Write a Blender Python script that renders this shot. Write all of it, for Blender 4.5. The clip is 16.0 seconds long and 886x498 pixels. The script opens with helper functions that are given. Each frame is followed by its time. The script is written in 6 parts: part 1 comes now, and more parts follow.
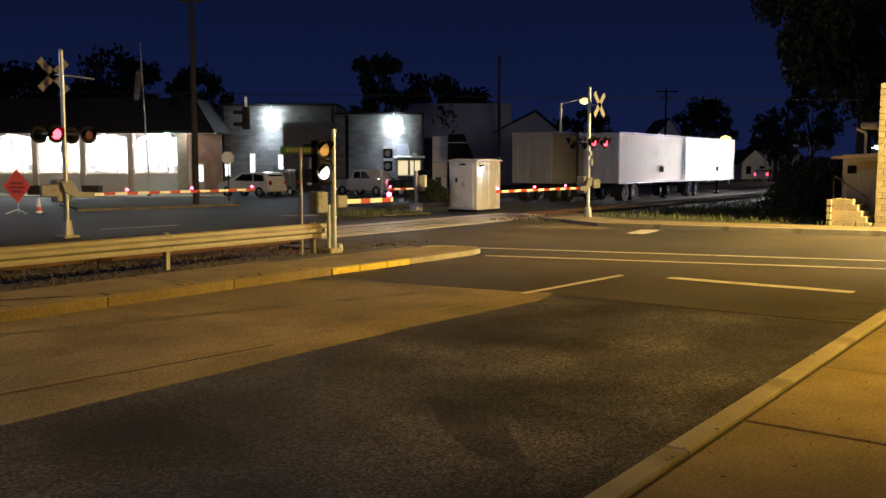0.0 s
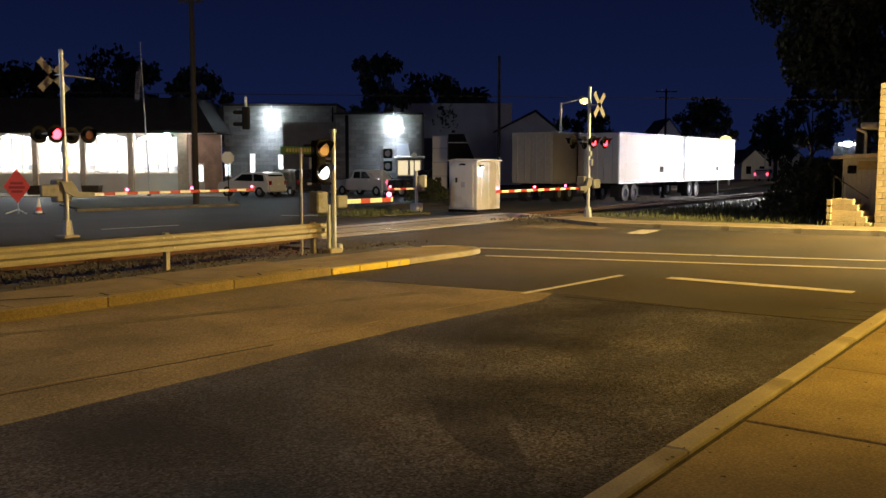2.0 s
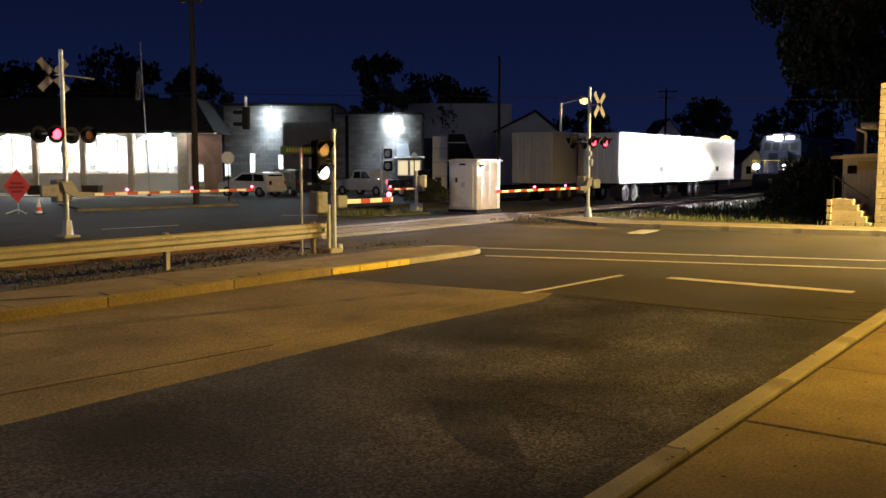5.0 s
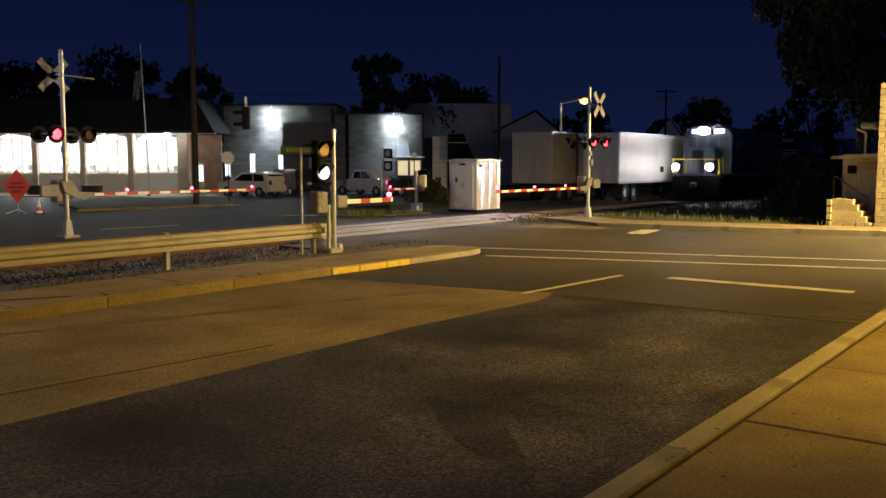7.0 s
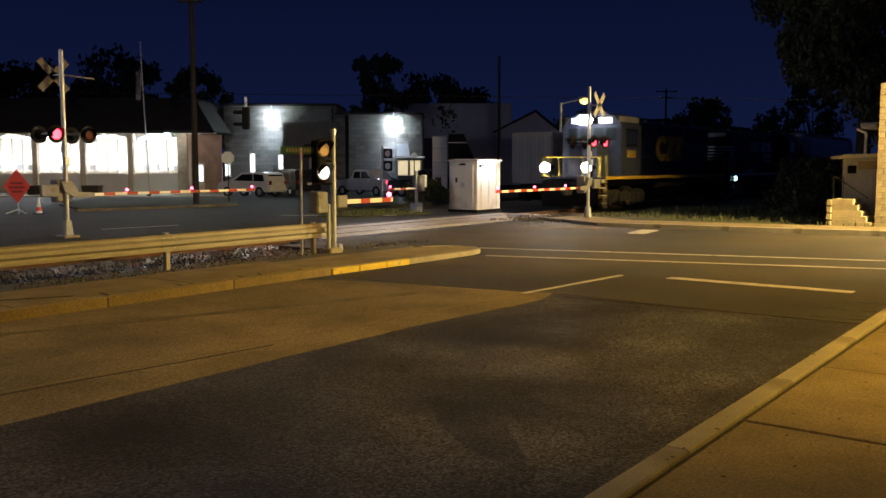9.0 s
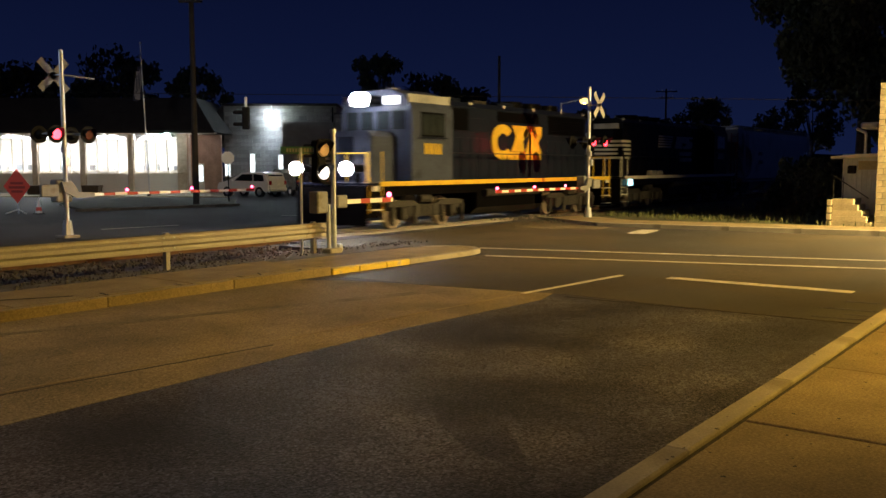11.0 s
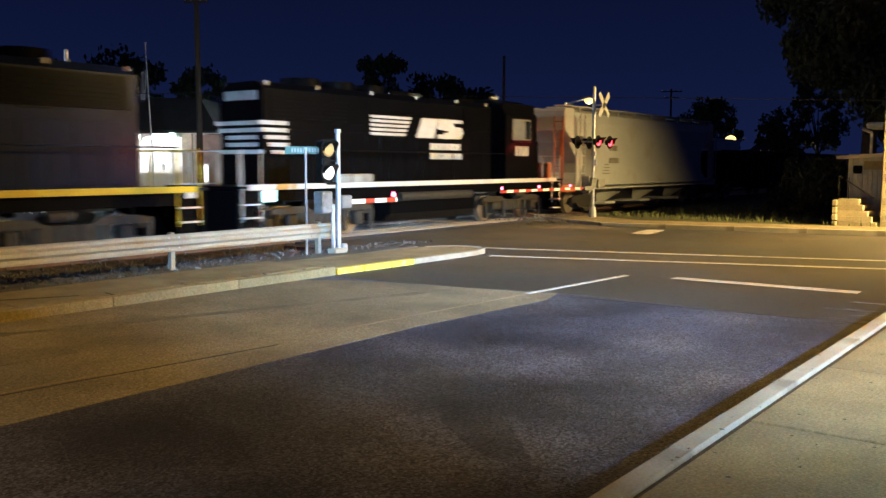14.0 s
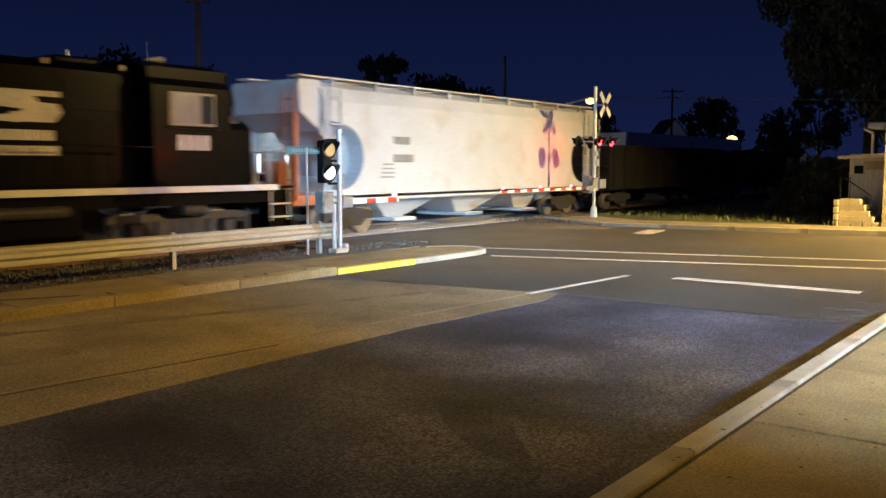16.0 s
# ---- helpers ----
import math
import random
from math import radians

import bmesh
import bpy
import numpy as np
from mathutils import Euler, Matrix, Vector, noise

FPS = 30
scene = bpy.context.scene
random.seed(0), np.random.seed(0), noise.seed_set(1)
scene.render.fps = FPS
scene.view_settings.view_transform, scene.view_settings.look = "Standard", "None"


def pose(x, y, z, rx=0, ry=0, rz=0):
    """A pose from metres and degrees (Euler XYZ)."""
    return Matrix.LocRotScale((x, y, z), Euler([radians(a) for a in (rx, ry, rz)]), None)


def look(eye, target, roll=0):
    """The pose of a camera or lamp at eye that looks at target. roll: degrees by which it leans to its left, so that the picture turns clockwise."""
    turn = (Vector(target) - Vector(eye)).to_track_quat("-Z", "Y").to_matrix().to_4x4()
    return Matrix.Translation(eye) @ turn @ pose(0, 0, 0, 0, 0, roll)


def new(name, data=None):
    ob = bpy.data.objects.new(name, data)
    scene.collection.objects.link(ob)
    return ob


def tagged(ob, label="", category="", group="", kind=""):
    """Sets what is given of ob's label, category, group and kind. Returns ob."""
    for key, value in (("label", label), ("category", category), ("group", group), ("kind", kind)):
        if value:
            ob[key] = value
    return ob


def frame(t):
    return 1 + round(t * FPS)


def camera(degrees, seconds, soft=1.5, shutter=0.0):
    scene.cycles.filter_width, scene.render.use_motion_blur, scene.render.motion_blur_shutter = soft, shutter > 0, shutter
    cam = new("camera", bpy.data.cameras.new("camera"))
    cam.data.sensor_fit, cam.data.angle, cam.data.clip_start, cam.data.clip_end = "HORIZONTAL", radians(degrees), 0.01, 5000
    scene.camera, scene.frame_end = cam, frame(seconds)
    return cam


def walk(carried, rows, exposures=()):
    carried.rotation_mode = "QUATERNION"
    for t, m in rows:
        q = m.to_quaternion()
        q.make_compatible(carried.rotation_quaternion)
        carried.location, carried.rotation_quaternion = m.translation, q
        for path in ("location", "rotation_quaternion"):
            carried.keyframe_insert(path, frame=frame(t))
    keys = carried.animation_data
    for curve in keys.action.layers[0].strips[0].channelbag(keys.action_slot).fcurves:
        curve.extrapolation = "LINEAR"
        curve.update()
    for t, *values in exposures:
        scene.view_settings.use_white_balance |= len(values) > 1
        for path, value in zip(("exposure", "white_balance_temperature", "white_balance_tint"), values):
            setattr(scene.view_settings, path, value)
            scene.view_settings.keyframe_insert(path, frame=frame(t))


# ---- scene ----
cam = camera(53.32, 16.0, soft=1.5, shutter=0.9)
EYE = (0.0, 0.0, 2.1)
HEADING, TILT = 35.79, 5.42          # degrees: turn from the track's line, downward tilt
TURN = ((0, 0.0), (11.5, 0.0), (12.0, 0.04), (12.5, 0.10), (13.0, 0.15), (13.5, 0.22), (14.0, 0.30), (14.5, 0.365), (15.2, 0.38), (16.0, 0.37))


def aim(turn, tilt=0.0):
    a, b = radians(HEADING + turn), radians(TILT + tilt)
    return look(EYE, (EYE[0] + math.cos(a) * math.cos(b), EYE[1] + math.sin(a) * math.cos(b), EYE[2] - math.sin(b)))


EXPOSE = ((0, 0.0), (4.2, -0.02), (6.3, -0.24), (9.2, -0.28), (11.3, -0.22), (12.2, -0.10), (13.0, -0.05), (16.0, 0.0))
walk(cam, [(t, aim(a)) for t, a in TURN], EXPOSE)

# ---- world and light ----
world = bpy.data.worlds.new("dusk")
scene.world = world
world.use_nodes = True
wn, wl = world.node_tree.nodes, world.node_tree.links
bg = wn["Background"]
tc, sep, ramp = wn.new("ShaderNodeTexCoord"), wn.new("ShaderNodeSeparateXYZ"), wn.new("ShaderNodeValToRGB")
wl.new(tc.outputs["Generated"], sep.inputs[0])
wl.new(sep.outputs["Z"], ramp.inputs[0])
ramp.color_ramp.elements[0].position, ramp.color_ramp.elements[0].color = 0.0, (0.0065, 0.012, 0.050, 1)
ramp.color_ramp.elements[1].position, ramp.color_ramp.elements[1].color = 0.28, (0.0020, 0.0036, 0.021, 1)
top = ramp.color_ramp.elements.new(0.9)
top.color = (0.006, 0.009, 0.030, 1)
wl.new(ramp.outputs[0], bg.inputs[0])
bg.inputs[1].default_value = 1.0

SODIUM = (1.0, 0.66, 0.22)
COLD = (0.72, 0.87, 1.0)


def lamp(name, kind, place, power, colour, target=None, size=0.3, cone=120, blend=0.6):
    d = bpy.data.lights.new(name, kind)
    d.energy, d.color = power, colour
    if kind == "AREA":
        d.size = size
    else:
        d.shadow_soft_size = size
    if kind == "SPOT":
        d.spot_size, d.spot_blend = radians(cone), blend
    ob = new(name, d)
    ob.matrix_world = look(place, target) if target else pose(*place)
    return ob


lamp("street_light_corner", "SPOT", (29.4, -5.0, 8.6), 56000, (1.0, 0.68, 0.23), (28.0, 4.6, 0), 0.15, 100, 1.0)
lamp("street_light_behind", "SPOT", (-3.0, 11.5, 9.0), 1900, (1.0, 0.72, 0.36), (4.0, 7.5, 0), 0.15, 80, 0.95)
# unseen fill lamp, added to brighten the pavement and near road
lamp("fill_light_pavement", "SPOT", (13.0, -5.0, 8.6), 11000, (1.0, 0.57, 0.07), (12.8, 4.4, 0), 0.15, 86, 1.0)
# unseen cold fill lamp, added to brighten crossing, cabinet and far lot
lamp("fill_light_far_left", "SPOT", (4.0, 30.0, 9.0), 3400, (0.86, 0.93, 1.0), (40.0, 34.0, 0), 0.2, 100, 0.9)

# ---- materials ----
def material(name, colour, rough=0.7, metal=0.0, vary=0.15, scale=4.0, fine=60.0, bump=0.1, spec=0.5, spot=None, spot_scale=1.2, spot_at=0.62, rand=0.0, coat=0.0, span=0.3, grain=0.0, grain_scale=80.0):
    """Two scales of colour variation (stains and grain), optional patches of a second colour, fine relief."""
    m = bpy.data.materials.new(name)
    m.use_nodes = True
    n, l = m.node_tree.nodes, m.node_tree.links
    b = n["Principled BSDF"]
    co = n.new("ShaderNodeTexCoord").outputs["Object"]
    big, small = n.new("ShaderNodeTexNoise"), n.new("ShaderNodeTexNoise")
    for t, s, d in ((big, scale, 5), (small, fine, 3)):
        t.inputs["Scale"].default_value, t.inputs["Detail"].default_value = s, d
        l.new(co, t.inputs["Vector"])
    add = n.new("ShaderNodeMath")
    add.operation = "ADD"
    l.new(big.outputs["Fac"], add.inputs[0])
    l.new(small.outputs["Fac"], add.inputs[1])
    mr = n.new("ShaderNodeMapRange")
    mr.inputs["From Min"].default_value, mr.inputs["From Max"].default_value = 1 - span, 1 + span
    mr.inputs["To Min"].default_value, mr.inputs["To Max"].default_value = 1 - vary, 1 + vary
    l.new(add.outputs[0], mr.inputs["Value"])
    val = mr.outputs["Result"]
    if rand:
        oi, mu, ma = n.new("ShaderNodeObjectInfo"), n.new("ShaderNodeMapRange"), n.new("ShaderNodeMath")
        mu.inputs["To Min"].default_value, mu.inputs["To Max"].default_value = 1 - rand, 1 + rand
        l.new(oi.outputs["Random"], mu.inputs["Value"])
        ma.operation = "MULTIPLY"
        l.new(val, ma.inputs[0])
        l.new(mu.outputs["Result"], ma.inputs[1])
        val = ma.outputs[0]
    if grain:
        vo, vs, vr, vm = n.new("ShaderNodeTexVoronoi"), n.new("ShaderNodeSeparateColor"), n.new("ShaderNodeMapRange"), n.new("ShaderNodeMath")
        vo.inputs["Scale"].default_value = grain_scale
        l.new(co, vo.inputs["Vector"])
        l.new(vo.outputs["Color"], vs.inputs[0])
        vr.inputs["To Min"].default_value, vr.inputs["To Max"].default_value = 1 - grain, 1 + grain
        l.new(vs.outputs[0], vr.inputs["Value"])
        vm.operation = "MULTIPLY"
        l.new(val, vm.inputs[0])
        l.new(vr.outputs["Result"], vm.inputs[1])
        val = vm.outputs[0]
    base = n.new("ShaderNodeMix")
    base.data_type = "RGBA"
    base.inputs["A"].default_value = base.inputs["B"].default_value = (*colour, 1)
    if spot:
        base.inputs["B"].default_value = (*spot, 1)
        pn, pr = n.new("ShaderNodeTexNoise"), n.new("ShaderNodeMapRange")
        pn.inputs["Scale"].default_value, pn.inputs["Detail"].default_value = spot_scale, 6
        l.new(co, pn.inputs["Vector"])
        pr.inputs["From Min"].default_value, pr.inputs["From Max"].default_value = spot_at - 0.06, spot_at + 0.06
        l.new(pn.outputs["Fac"], pr.inputs["Value"])
        l.new(pr.outputs["Result"], base.inputs["Factor"])
    else:
        base.inputs["Factor"].default_value = 0
    mul = n.new("ShaderNodeVectorMath")
    mul.operation = "SCALE"
    l.new(base.outputs["Result"], mul.inputs[0])
    l.new(val, mul.inputs["Scale"])
    l.new(mul.outputs[0], b.inputs["Base Color"])
    b.inputs["Roughness"].default_value, b.inputs["Metallic"].default_value = rough, metal
    b.inputs["Specular IOR Level"].default_value = spec
    b.inputs["Coat Weight"].default_value = coat
    if bump:
        bp = n.new("ShaderNodeBump")
        bp.inputs["Strength"].default_value, bp.inputs["Distance"].default_value = bump, 0.02
        l.new(small.outputs["Fac"], bp.inputs["Height"])
        l.new(bp.outputs[0], b.inputs["Normal"])
    return m


def glow(name, colour, strength):
    m = bpy.data.materials.new(name)
    m.use_nodes = True
    b = m.node_tree.nodes["Principled BSDF"]
    b.inputs["Base Color"].default_value = (*[c * 0.5 for c in colour], 1)
    b.inputs["Emission Color"].default_value, b.inputs["Emission Strength"].default_value = (*colour, 1), strength
    return m


ASPHALT = material("asphalt", (0.041, 0.042, 0.064), 0.66, vary=0.75, scale=0.6, fine=40, bump=1.0, spot=(0.070, 0.067, 0.088), spot_scale=0.42, spot_at=0.53, span=0.2, grain=0.85, grain_scale=42)
ASPHALT_SMOOTH = material("smoother_brown_asphalt", (0.082, 0.067, 0.044), 0.62, vary=0.45, scale=0.5, fine=40, bump=0.5, spot=(0.048, 0.045, 0.041), spot_scale=0.25, spot_at=0.5, span=0.22, grain=0.45, grain_scale=50)
ASPHALT_FAR = material("worn_asphalt", (0.036, 0.036, 0.038), 0.75, vary=0.4, scale=0.3, fine=14, bump=0.4, spec=0.3, spot=(0.028, 0.028, 0.030), spot_scale=0.1)
CONCRETE_ROAD = material("worn_concrete_paving", (0.205, 0.165, 0.105), 0.85, vary=0.45, scale=0.7, fine=40, bump=0.5, span=0.22, spot=(0.15, 0.125, 0.085), spot_scale=0.35, spot_at=0.58, grain=0.3, grain_scale=50)
STAIN = material("tar_stain", (0.15, 0.122, 0.082), 0.85, vary=0.4, scale=1.5, fine=30, span=0.22, grain=0.3, grain_scale=50)
CONCRETE = material("pavement_concrete", (0.24, 0.19, 0.105), 0.85, vary=0.3, span=0.24, scale=1.3, fine=45, bump=0.3, spot=(0.20, 0.155, 0.085), spot_scale=0.8, spot_at=0.6, rand=0.08, grain=0.15, grain_scale=60)
KERB = material("kerb_concrete", (0.31, 0.285, 0.24), 0.82, vary=0.2, scale=2.2, fine=40, bump=0.35, spot=(0.22, 0.20, 0.165), spot_scale=1.5, rand=0.06)
JOINT = material("joint_dirt", (0.045, 0.04, 0.033), 0.95, vary=0.4, scale=6)
SOIL = material("dark_soil", (0.055, 0.050, 0.042), 0.95, vary=0.4, scale=0.8, fine=20, bump=0.6)
GRAVEL = material("ballast_stone", (0.085, 0.082, 0.082), 0.9, vary=0.5, scale=3, fine=30, bump=1.0)
GRASSY = material("grass_blades", (0.085, 0.10, 0.035), 0.8, vary=0.4, scale=1.2, fine=12, bump=0)
TURF = material("turf_soil", (0.05, 0.055, 0.026), 0.95, vary=0.4, scale=0.9, fine=16, bump=0.7)
WHITE_PAINT = material("white_road_paint", (0.50, 0.48, 0.44), 0.7, vary=0.2, scale=3, fine=30, bump=0.2, spot=(0.2, 0.19, 0.17), spot_scale=5, spot_at=0.63)
YELLOW_PAINT = material("yellow_kerb_paint", (0.66, 0.52, 0.07), 0.6, vary=0.2, scale=4, fine=30, spot=(0.35, 0.31, 0.22), spot_scale=4, spot_at=0.62)
PANEL = material("crossing_panel_concrete", (0.44, 0.41, 0.40), 0.5, vary=0.2, scale=1.5, fine=35, spot=(0.2, 0.19, 0.18), spot_scale=1.0, rand=0.1)
RAIL = material("rail_steel", (0.6, 0.58, 0.55), 0.2, 1.0, vary=0.15, scale=3, fine=40, bump=0.05)
RUST = material("rail_rust", (0.10, 0.055, 0.035), 0.85, 0.2, vary=0.3, scale=5)
TIE = material("creosoted_timber", (0.05, 0.04, 0.032), 0.9, vary=0.4, scale=6, fine=40, bump=0.5, rand=0.3)
GALV = material("galvanized_steel", (0.48, 0.52, 0.60), 0.42, 0.75, vary=0.18, scale=5, fine=50, bump=0.05)
GUARD = material("weathered_guardrail_steel", (0.38, 0.365, 0.33), 0.55, 0.35, vary=0.15, scale=1.6, fine=30, bump=0.08, spot=(0.3, 0.24, 0.16), spot_scale=2.0, spot_at=0.66)
ALUMINIUM = material("cabinet_aluminium", (0.72, 0.74, 0.76), 0.45, 0.35, vary=0.08, scale=1.5, fine=30, bump=0.04, spot=(0.58, 0.58, 0.58), spot_scale=1.3)
BLACK = material("black_signal_paint", (0.008, 0.008, 0.009), 0.7, vary=0.2, scale=8, spec=0.12)
HOUSING = material("grey_machine_housing", (0.20, 0.205, 0.22), 0.6, 0.2, vary=0.2, scale=4, fine=40, spot=(0.13, 0.12, 0.11), spot_scale=3)
SIGN_BACK = material("dull_sign_back", (0.17, 0.17, 0.18), 0.7, 0.2, vary=0.12, scale=5)
SIGN_WHITE = material("reflective_white", (0.78, 0.78, 0.76), 0.5, vary=0.06, scale=5)
BUCK_WHITE = material("dull_crossbuck_sheeting", (0.36, 0.37, 0.40), 0.6, vary=0.15, scale=4)
SIGN_RED = material("reflective_red", (0.32, 0.025, 0.015), 0.5, vary=0.08, scale=5)
SIGN_ORANGE = material("roadwork_orange", (0.62, 0.055, 0.03), 0.55, vary=0.08, scale=3)
SIGN_GREEN = material("street_sign_green", (0.02, 0.085, 0.06), 0.45, vary=0.08, scale=4)
BARE_WOOD = material("pole_timber", (0.030, 0.024, 0.020), 0.9, vary=0.35, scale=3, fine=40, bump=0.4)
RUBBER = material("black_rubber", (0.015, 0.015, 0.016), 0.75, vary=0.2, scale=8)
LENS_OFF = material("dark_lens", (0.08, 0.01, 0.008), 0.15, vary=0.1, scale=9, bump=0)
LENS_RED = glow("lit_red_lens", (1.0, 0.03, 0.05), 12)
LENS_REAR = glow("lit_red_rear_lens", (1.0, 0.03, 0.04), 170)
LENS_SMALL = glow("small_red_lamp", (1.0, 0.05, 0.12), 26)
LENS_WARM = glow("lit_warm_lens", (1.0, 0.90, 0.80), 2.6)
LENS_DIM = glow("dim_amber_lens", (1.0, 0.62, 0.25), 0.10)
BULB_SODIUM = glow("sodium_bulb", (1.0, 0.70, 0.22), 2.6)
BULB_COLD = glow("cold_flood_glow", (0.8, 0.93, 1.0), 160)

# ---- mesh helpers ----
class Shape:
    """A bmesh with a few forms to add to it."""

    def __init__(self):
        self.bm = bmesh.new()

    def poly(self, verts, faces):
        vs = [self.bm.verts.new(v) for v in verts]
        for f in faces:
            self.bm.faces.new([vs[i] for i in f])
        return vs

    def poly_sheet(self, points, n):
        """A strip of quads between two edges of n points each."""
        self.poly(points, [(i, n + i, n + i + 1, i + 1) for i in range(n - 1)])
        return self

    def box(self, c, s, turn=0.0, tilt=0.0, bevel=0.0):
        m = pose(*c, 0, tilt, turn) @ Matrix.Diagonal((*s, 1))
        r = bmesh.ops.create_cube(self.bm, size=1.0, matrix=m)
        if bevel:
            es = list({e for v in r["verts"] for e in v.link_edges})
            bmesh.ops.bevel(self.bm, geom=es, offset=bevel, segments=1, affect="EDGES")
        return self

    def tube(self, p, q, r0, r1=None, seg=12, caps=True):
        p, q = Vector(p), Vector(q)
        d = q - p
        m = Matrix.Translation((p + q) / 2) @ d.to_track_quat("Z", "Y").to_matrix().to_4x4()
        bmesh.ops.create_cone(self.bm, cap_ends=caps, segments=seg, radius1=r0, radius2=r0 if r1 is None else r1, depth=d.length, matrix=m)
        return self

    def ball(self, c, r, sub=2, squash=(1, 1, 1)):
        bmesh.ops.create_icosphere(self.bm, subdivisions=sub, radius=r, matrix=pose(*c) @ Matrix.Diagonal((*squash, 1)))
        return self

    def prism(self, outline, a, b, axis="y"):
        """An outline of (u, v) pairs swept from a to b along an axis: y: (u, a, v); x: (a, u, v); z: (u, v, a)."""
        put = {"y": lambda u, v, w: (u, w, v), "x": lambda u, v, w: (w, u, v), "z": lambda u, v, w: (u, v, w)}[axis]
        n = len(outline)
        vs = [self.bm.verts.new(put(u, v, w)) for w in (a, b) for u, v in outline]
        for i in range(n):
            j = (i + 1) % n
            self.bm.faces.new((vs[i], vs[j], vs[n + j], vs[n + i]))
        self.bm.faces.new(vs[:n][::-1])
        self.bm.faces.new(vs[n:])
        return self

    def ring(self, c, axis, r_in, r_out, depth, seg=20):
        """A flat ring (a tyre or rim) round an axis."""
        ax = Vector(axis)
        q = ax.to_track_quat("Z", "Y").to_matrix().to_4x4()
        m = Matrix.Translation(c) @ q
        vs = []
        for r, z in ((r_in, -depth / 2), (r_out, -depth / 2), (r_out, depth / 2), (r_in, depth / 2)):
            vs.append([self.bm.verts.new(m @ Vector((r * math.cos(2 * math.pi * i / seg), r * math.sin(2 * math.pi * i / seg), z))) for i in range(seg)])
        for k in range(4):
            for i in range(seg):
                j = (i + 1) % seg
                self.bm.faces.new((vs[k][i], vs[k][j], vs[(k + 1) % 4][j], vs[(k + 1) % 4][i]))
        return self

    def mesh(self, name, mat, smooth=False):
        bmesh.ops.recalc_face_normals(self.bm, faces=self.bm.faces[:])
        me = bpy.data.meshes.new(name)
        self.bm.to_mesh(me)
        self.bm.free()
        me.materials.append(mat)
        if smooth:
            me.shade_smooth()
            me.set_sharp_from_angle(angle=radians(40))
        return me


def part(name, shape, mat, parent=None, label="", smooth=False):
    me = shape.mesh(name, mat, smooth) if isinstance(shape, Shape) else shape
    ob = new(name, me)
    if parent:
        ob.parent = parent
    return tagged(ob, label)


def thing(name, place, label, category, group="", kind="", turn=0.0):
    ob = new(name)
    ob.empty_display_size = 0.2
    ob.matrix_world = pose(*place, 0, 0, turn)
    return tagged(ob, label, category, group, kind)


def structure(name, shape, mat, label="", category="", smooth=False):
    return tagged(part(name, shape, mat, None, "", smooth), label, category or name.replace("_", " "), "", "structure")


def S():
    return Shape()

# ---- ground, roads, kerbs ----
structure("ground", S().box((200, 150, -0.45), (2400, 2400, 0.5)), SOIL, "dark bare soil and lots reaching to the horizon", "ground")
# cross street over the track and the near road, one asphalt sheet with a far lot
road = S()
road.prism([(-60, 1.5), (17.2, 1.5), (19.0, -60), (33.0, -60), (28.9, 2.2), (28.0, 13.5), (30.6, 17.0), (16.2, 17.0), (16.2, 14.6), (17.7, 11.7), (-60, 11.7)], -0.2, 0.0, "z")
mid = S()
mid.prism([(12.75, 6.7), (12.55, 2.6), (12.9, 1.75), (17.0, 0.5), (20.4, -50), (31.0, -50), (28.6, 3.0), (27.7, 13.3), (29.8, 16.85), (16.6, 16.85), (17.7, 14.0), (18.1, 12.2), (17.5, 11.3), (12.3, 11.3), (12.3, 9.6), (12.5, 8.2)], -0.1, 0.003, "z")
structure("road_intersection", mid, ASPHALT_SMOOTH, "smoother brownish asphalt of the intersection", "road")
structure("road", road, ASPHALT, "dark worn asphalt road with patches", "road")
lot = S()
lot.prism([(-60, 21.3), (30.4, 21.3), (31.0, 30.0), (60, 30.0), (60, 75.0), (-60, 110.0)], -0.2, -0.004, "z")
structure("road_far", lot, ASPHALT_FAR, "greyish worn asphalt street and forecourt beyond the track", "road")
slab = S()
slab.prism([(-60, 7.0), (9.0, 6.98), (12.0, 6.75), (12.75, 6.95), (12.6, 7.4), (12.45, 8.2), (12.25, 9.6), (11.9, 10.9), (11.3, 11.66), (-60, 11.66)], -0.1, 0.004, "z")
structure("road_concrete_lane", slab, CONCRETE_ROAD, "worn tan concrete lane beside the asphalt", "road")
def seam(name, p, q, w, mat, label, z=0.0045):
    """A thin line on the ground from p to q, in wavering pieces."""
    sh, n = S(), 14
    for i in range(n):
        a = [p[k] + (q[k] - p[k]) * i / n + (0 if i == 0 else random.uniform(-0.012, 0.012)) for k in (0, 1)]
        b = [p[k] + (q[k] - p[k]) * (i + 1) / n for k in (0, 1)]
        sh.box(((a[0] + b[0]) / 2, (a[1] + b[1]) / 2, z), (math.hypot(b[0] - a[0], b[1] - a[1]) + 0.01, w * random.uniform(0.6, 1.3), 0.003), math.degrees(math.atan2(b[1] - a[1], b[0] - a[0])))
    return structure(name, sh, mat, label, "road seam")


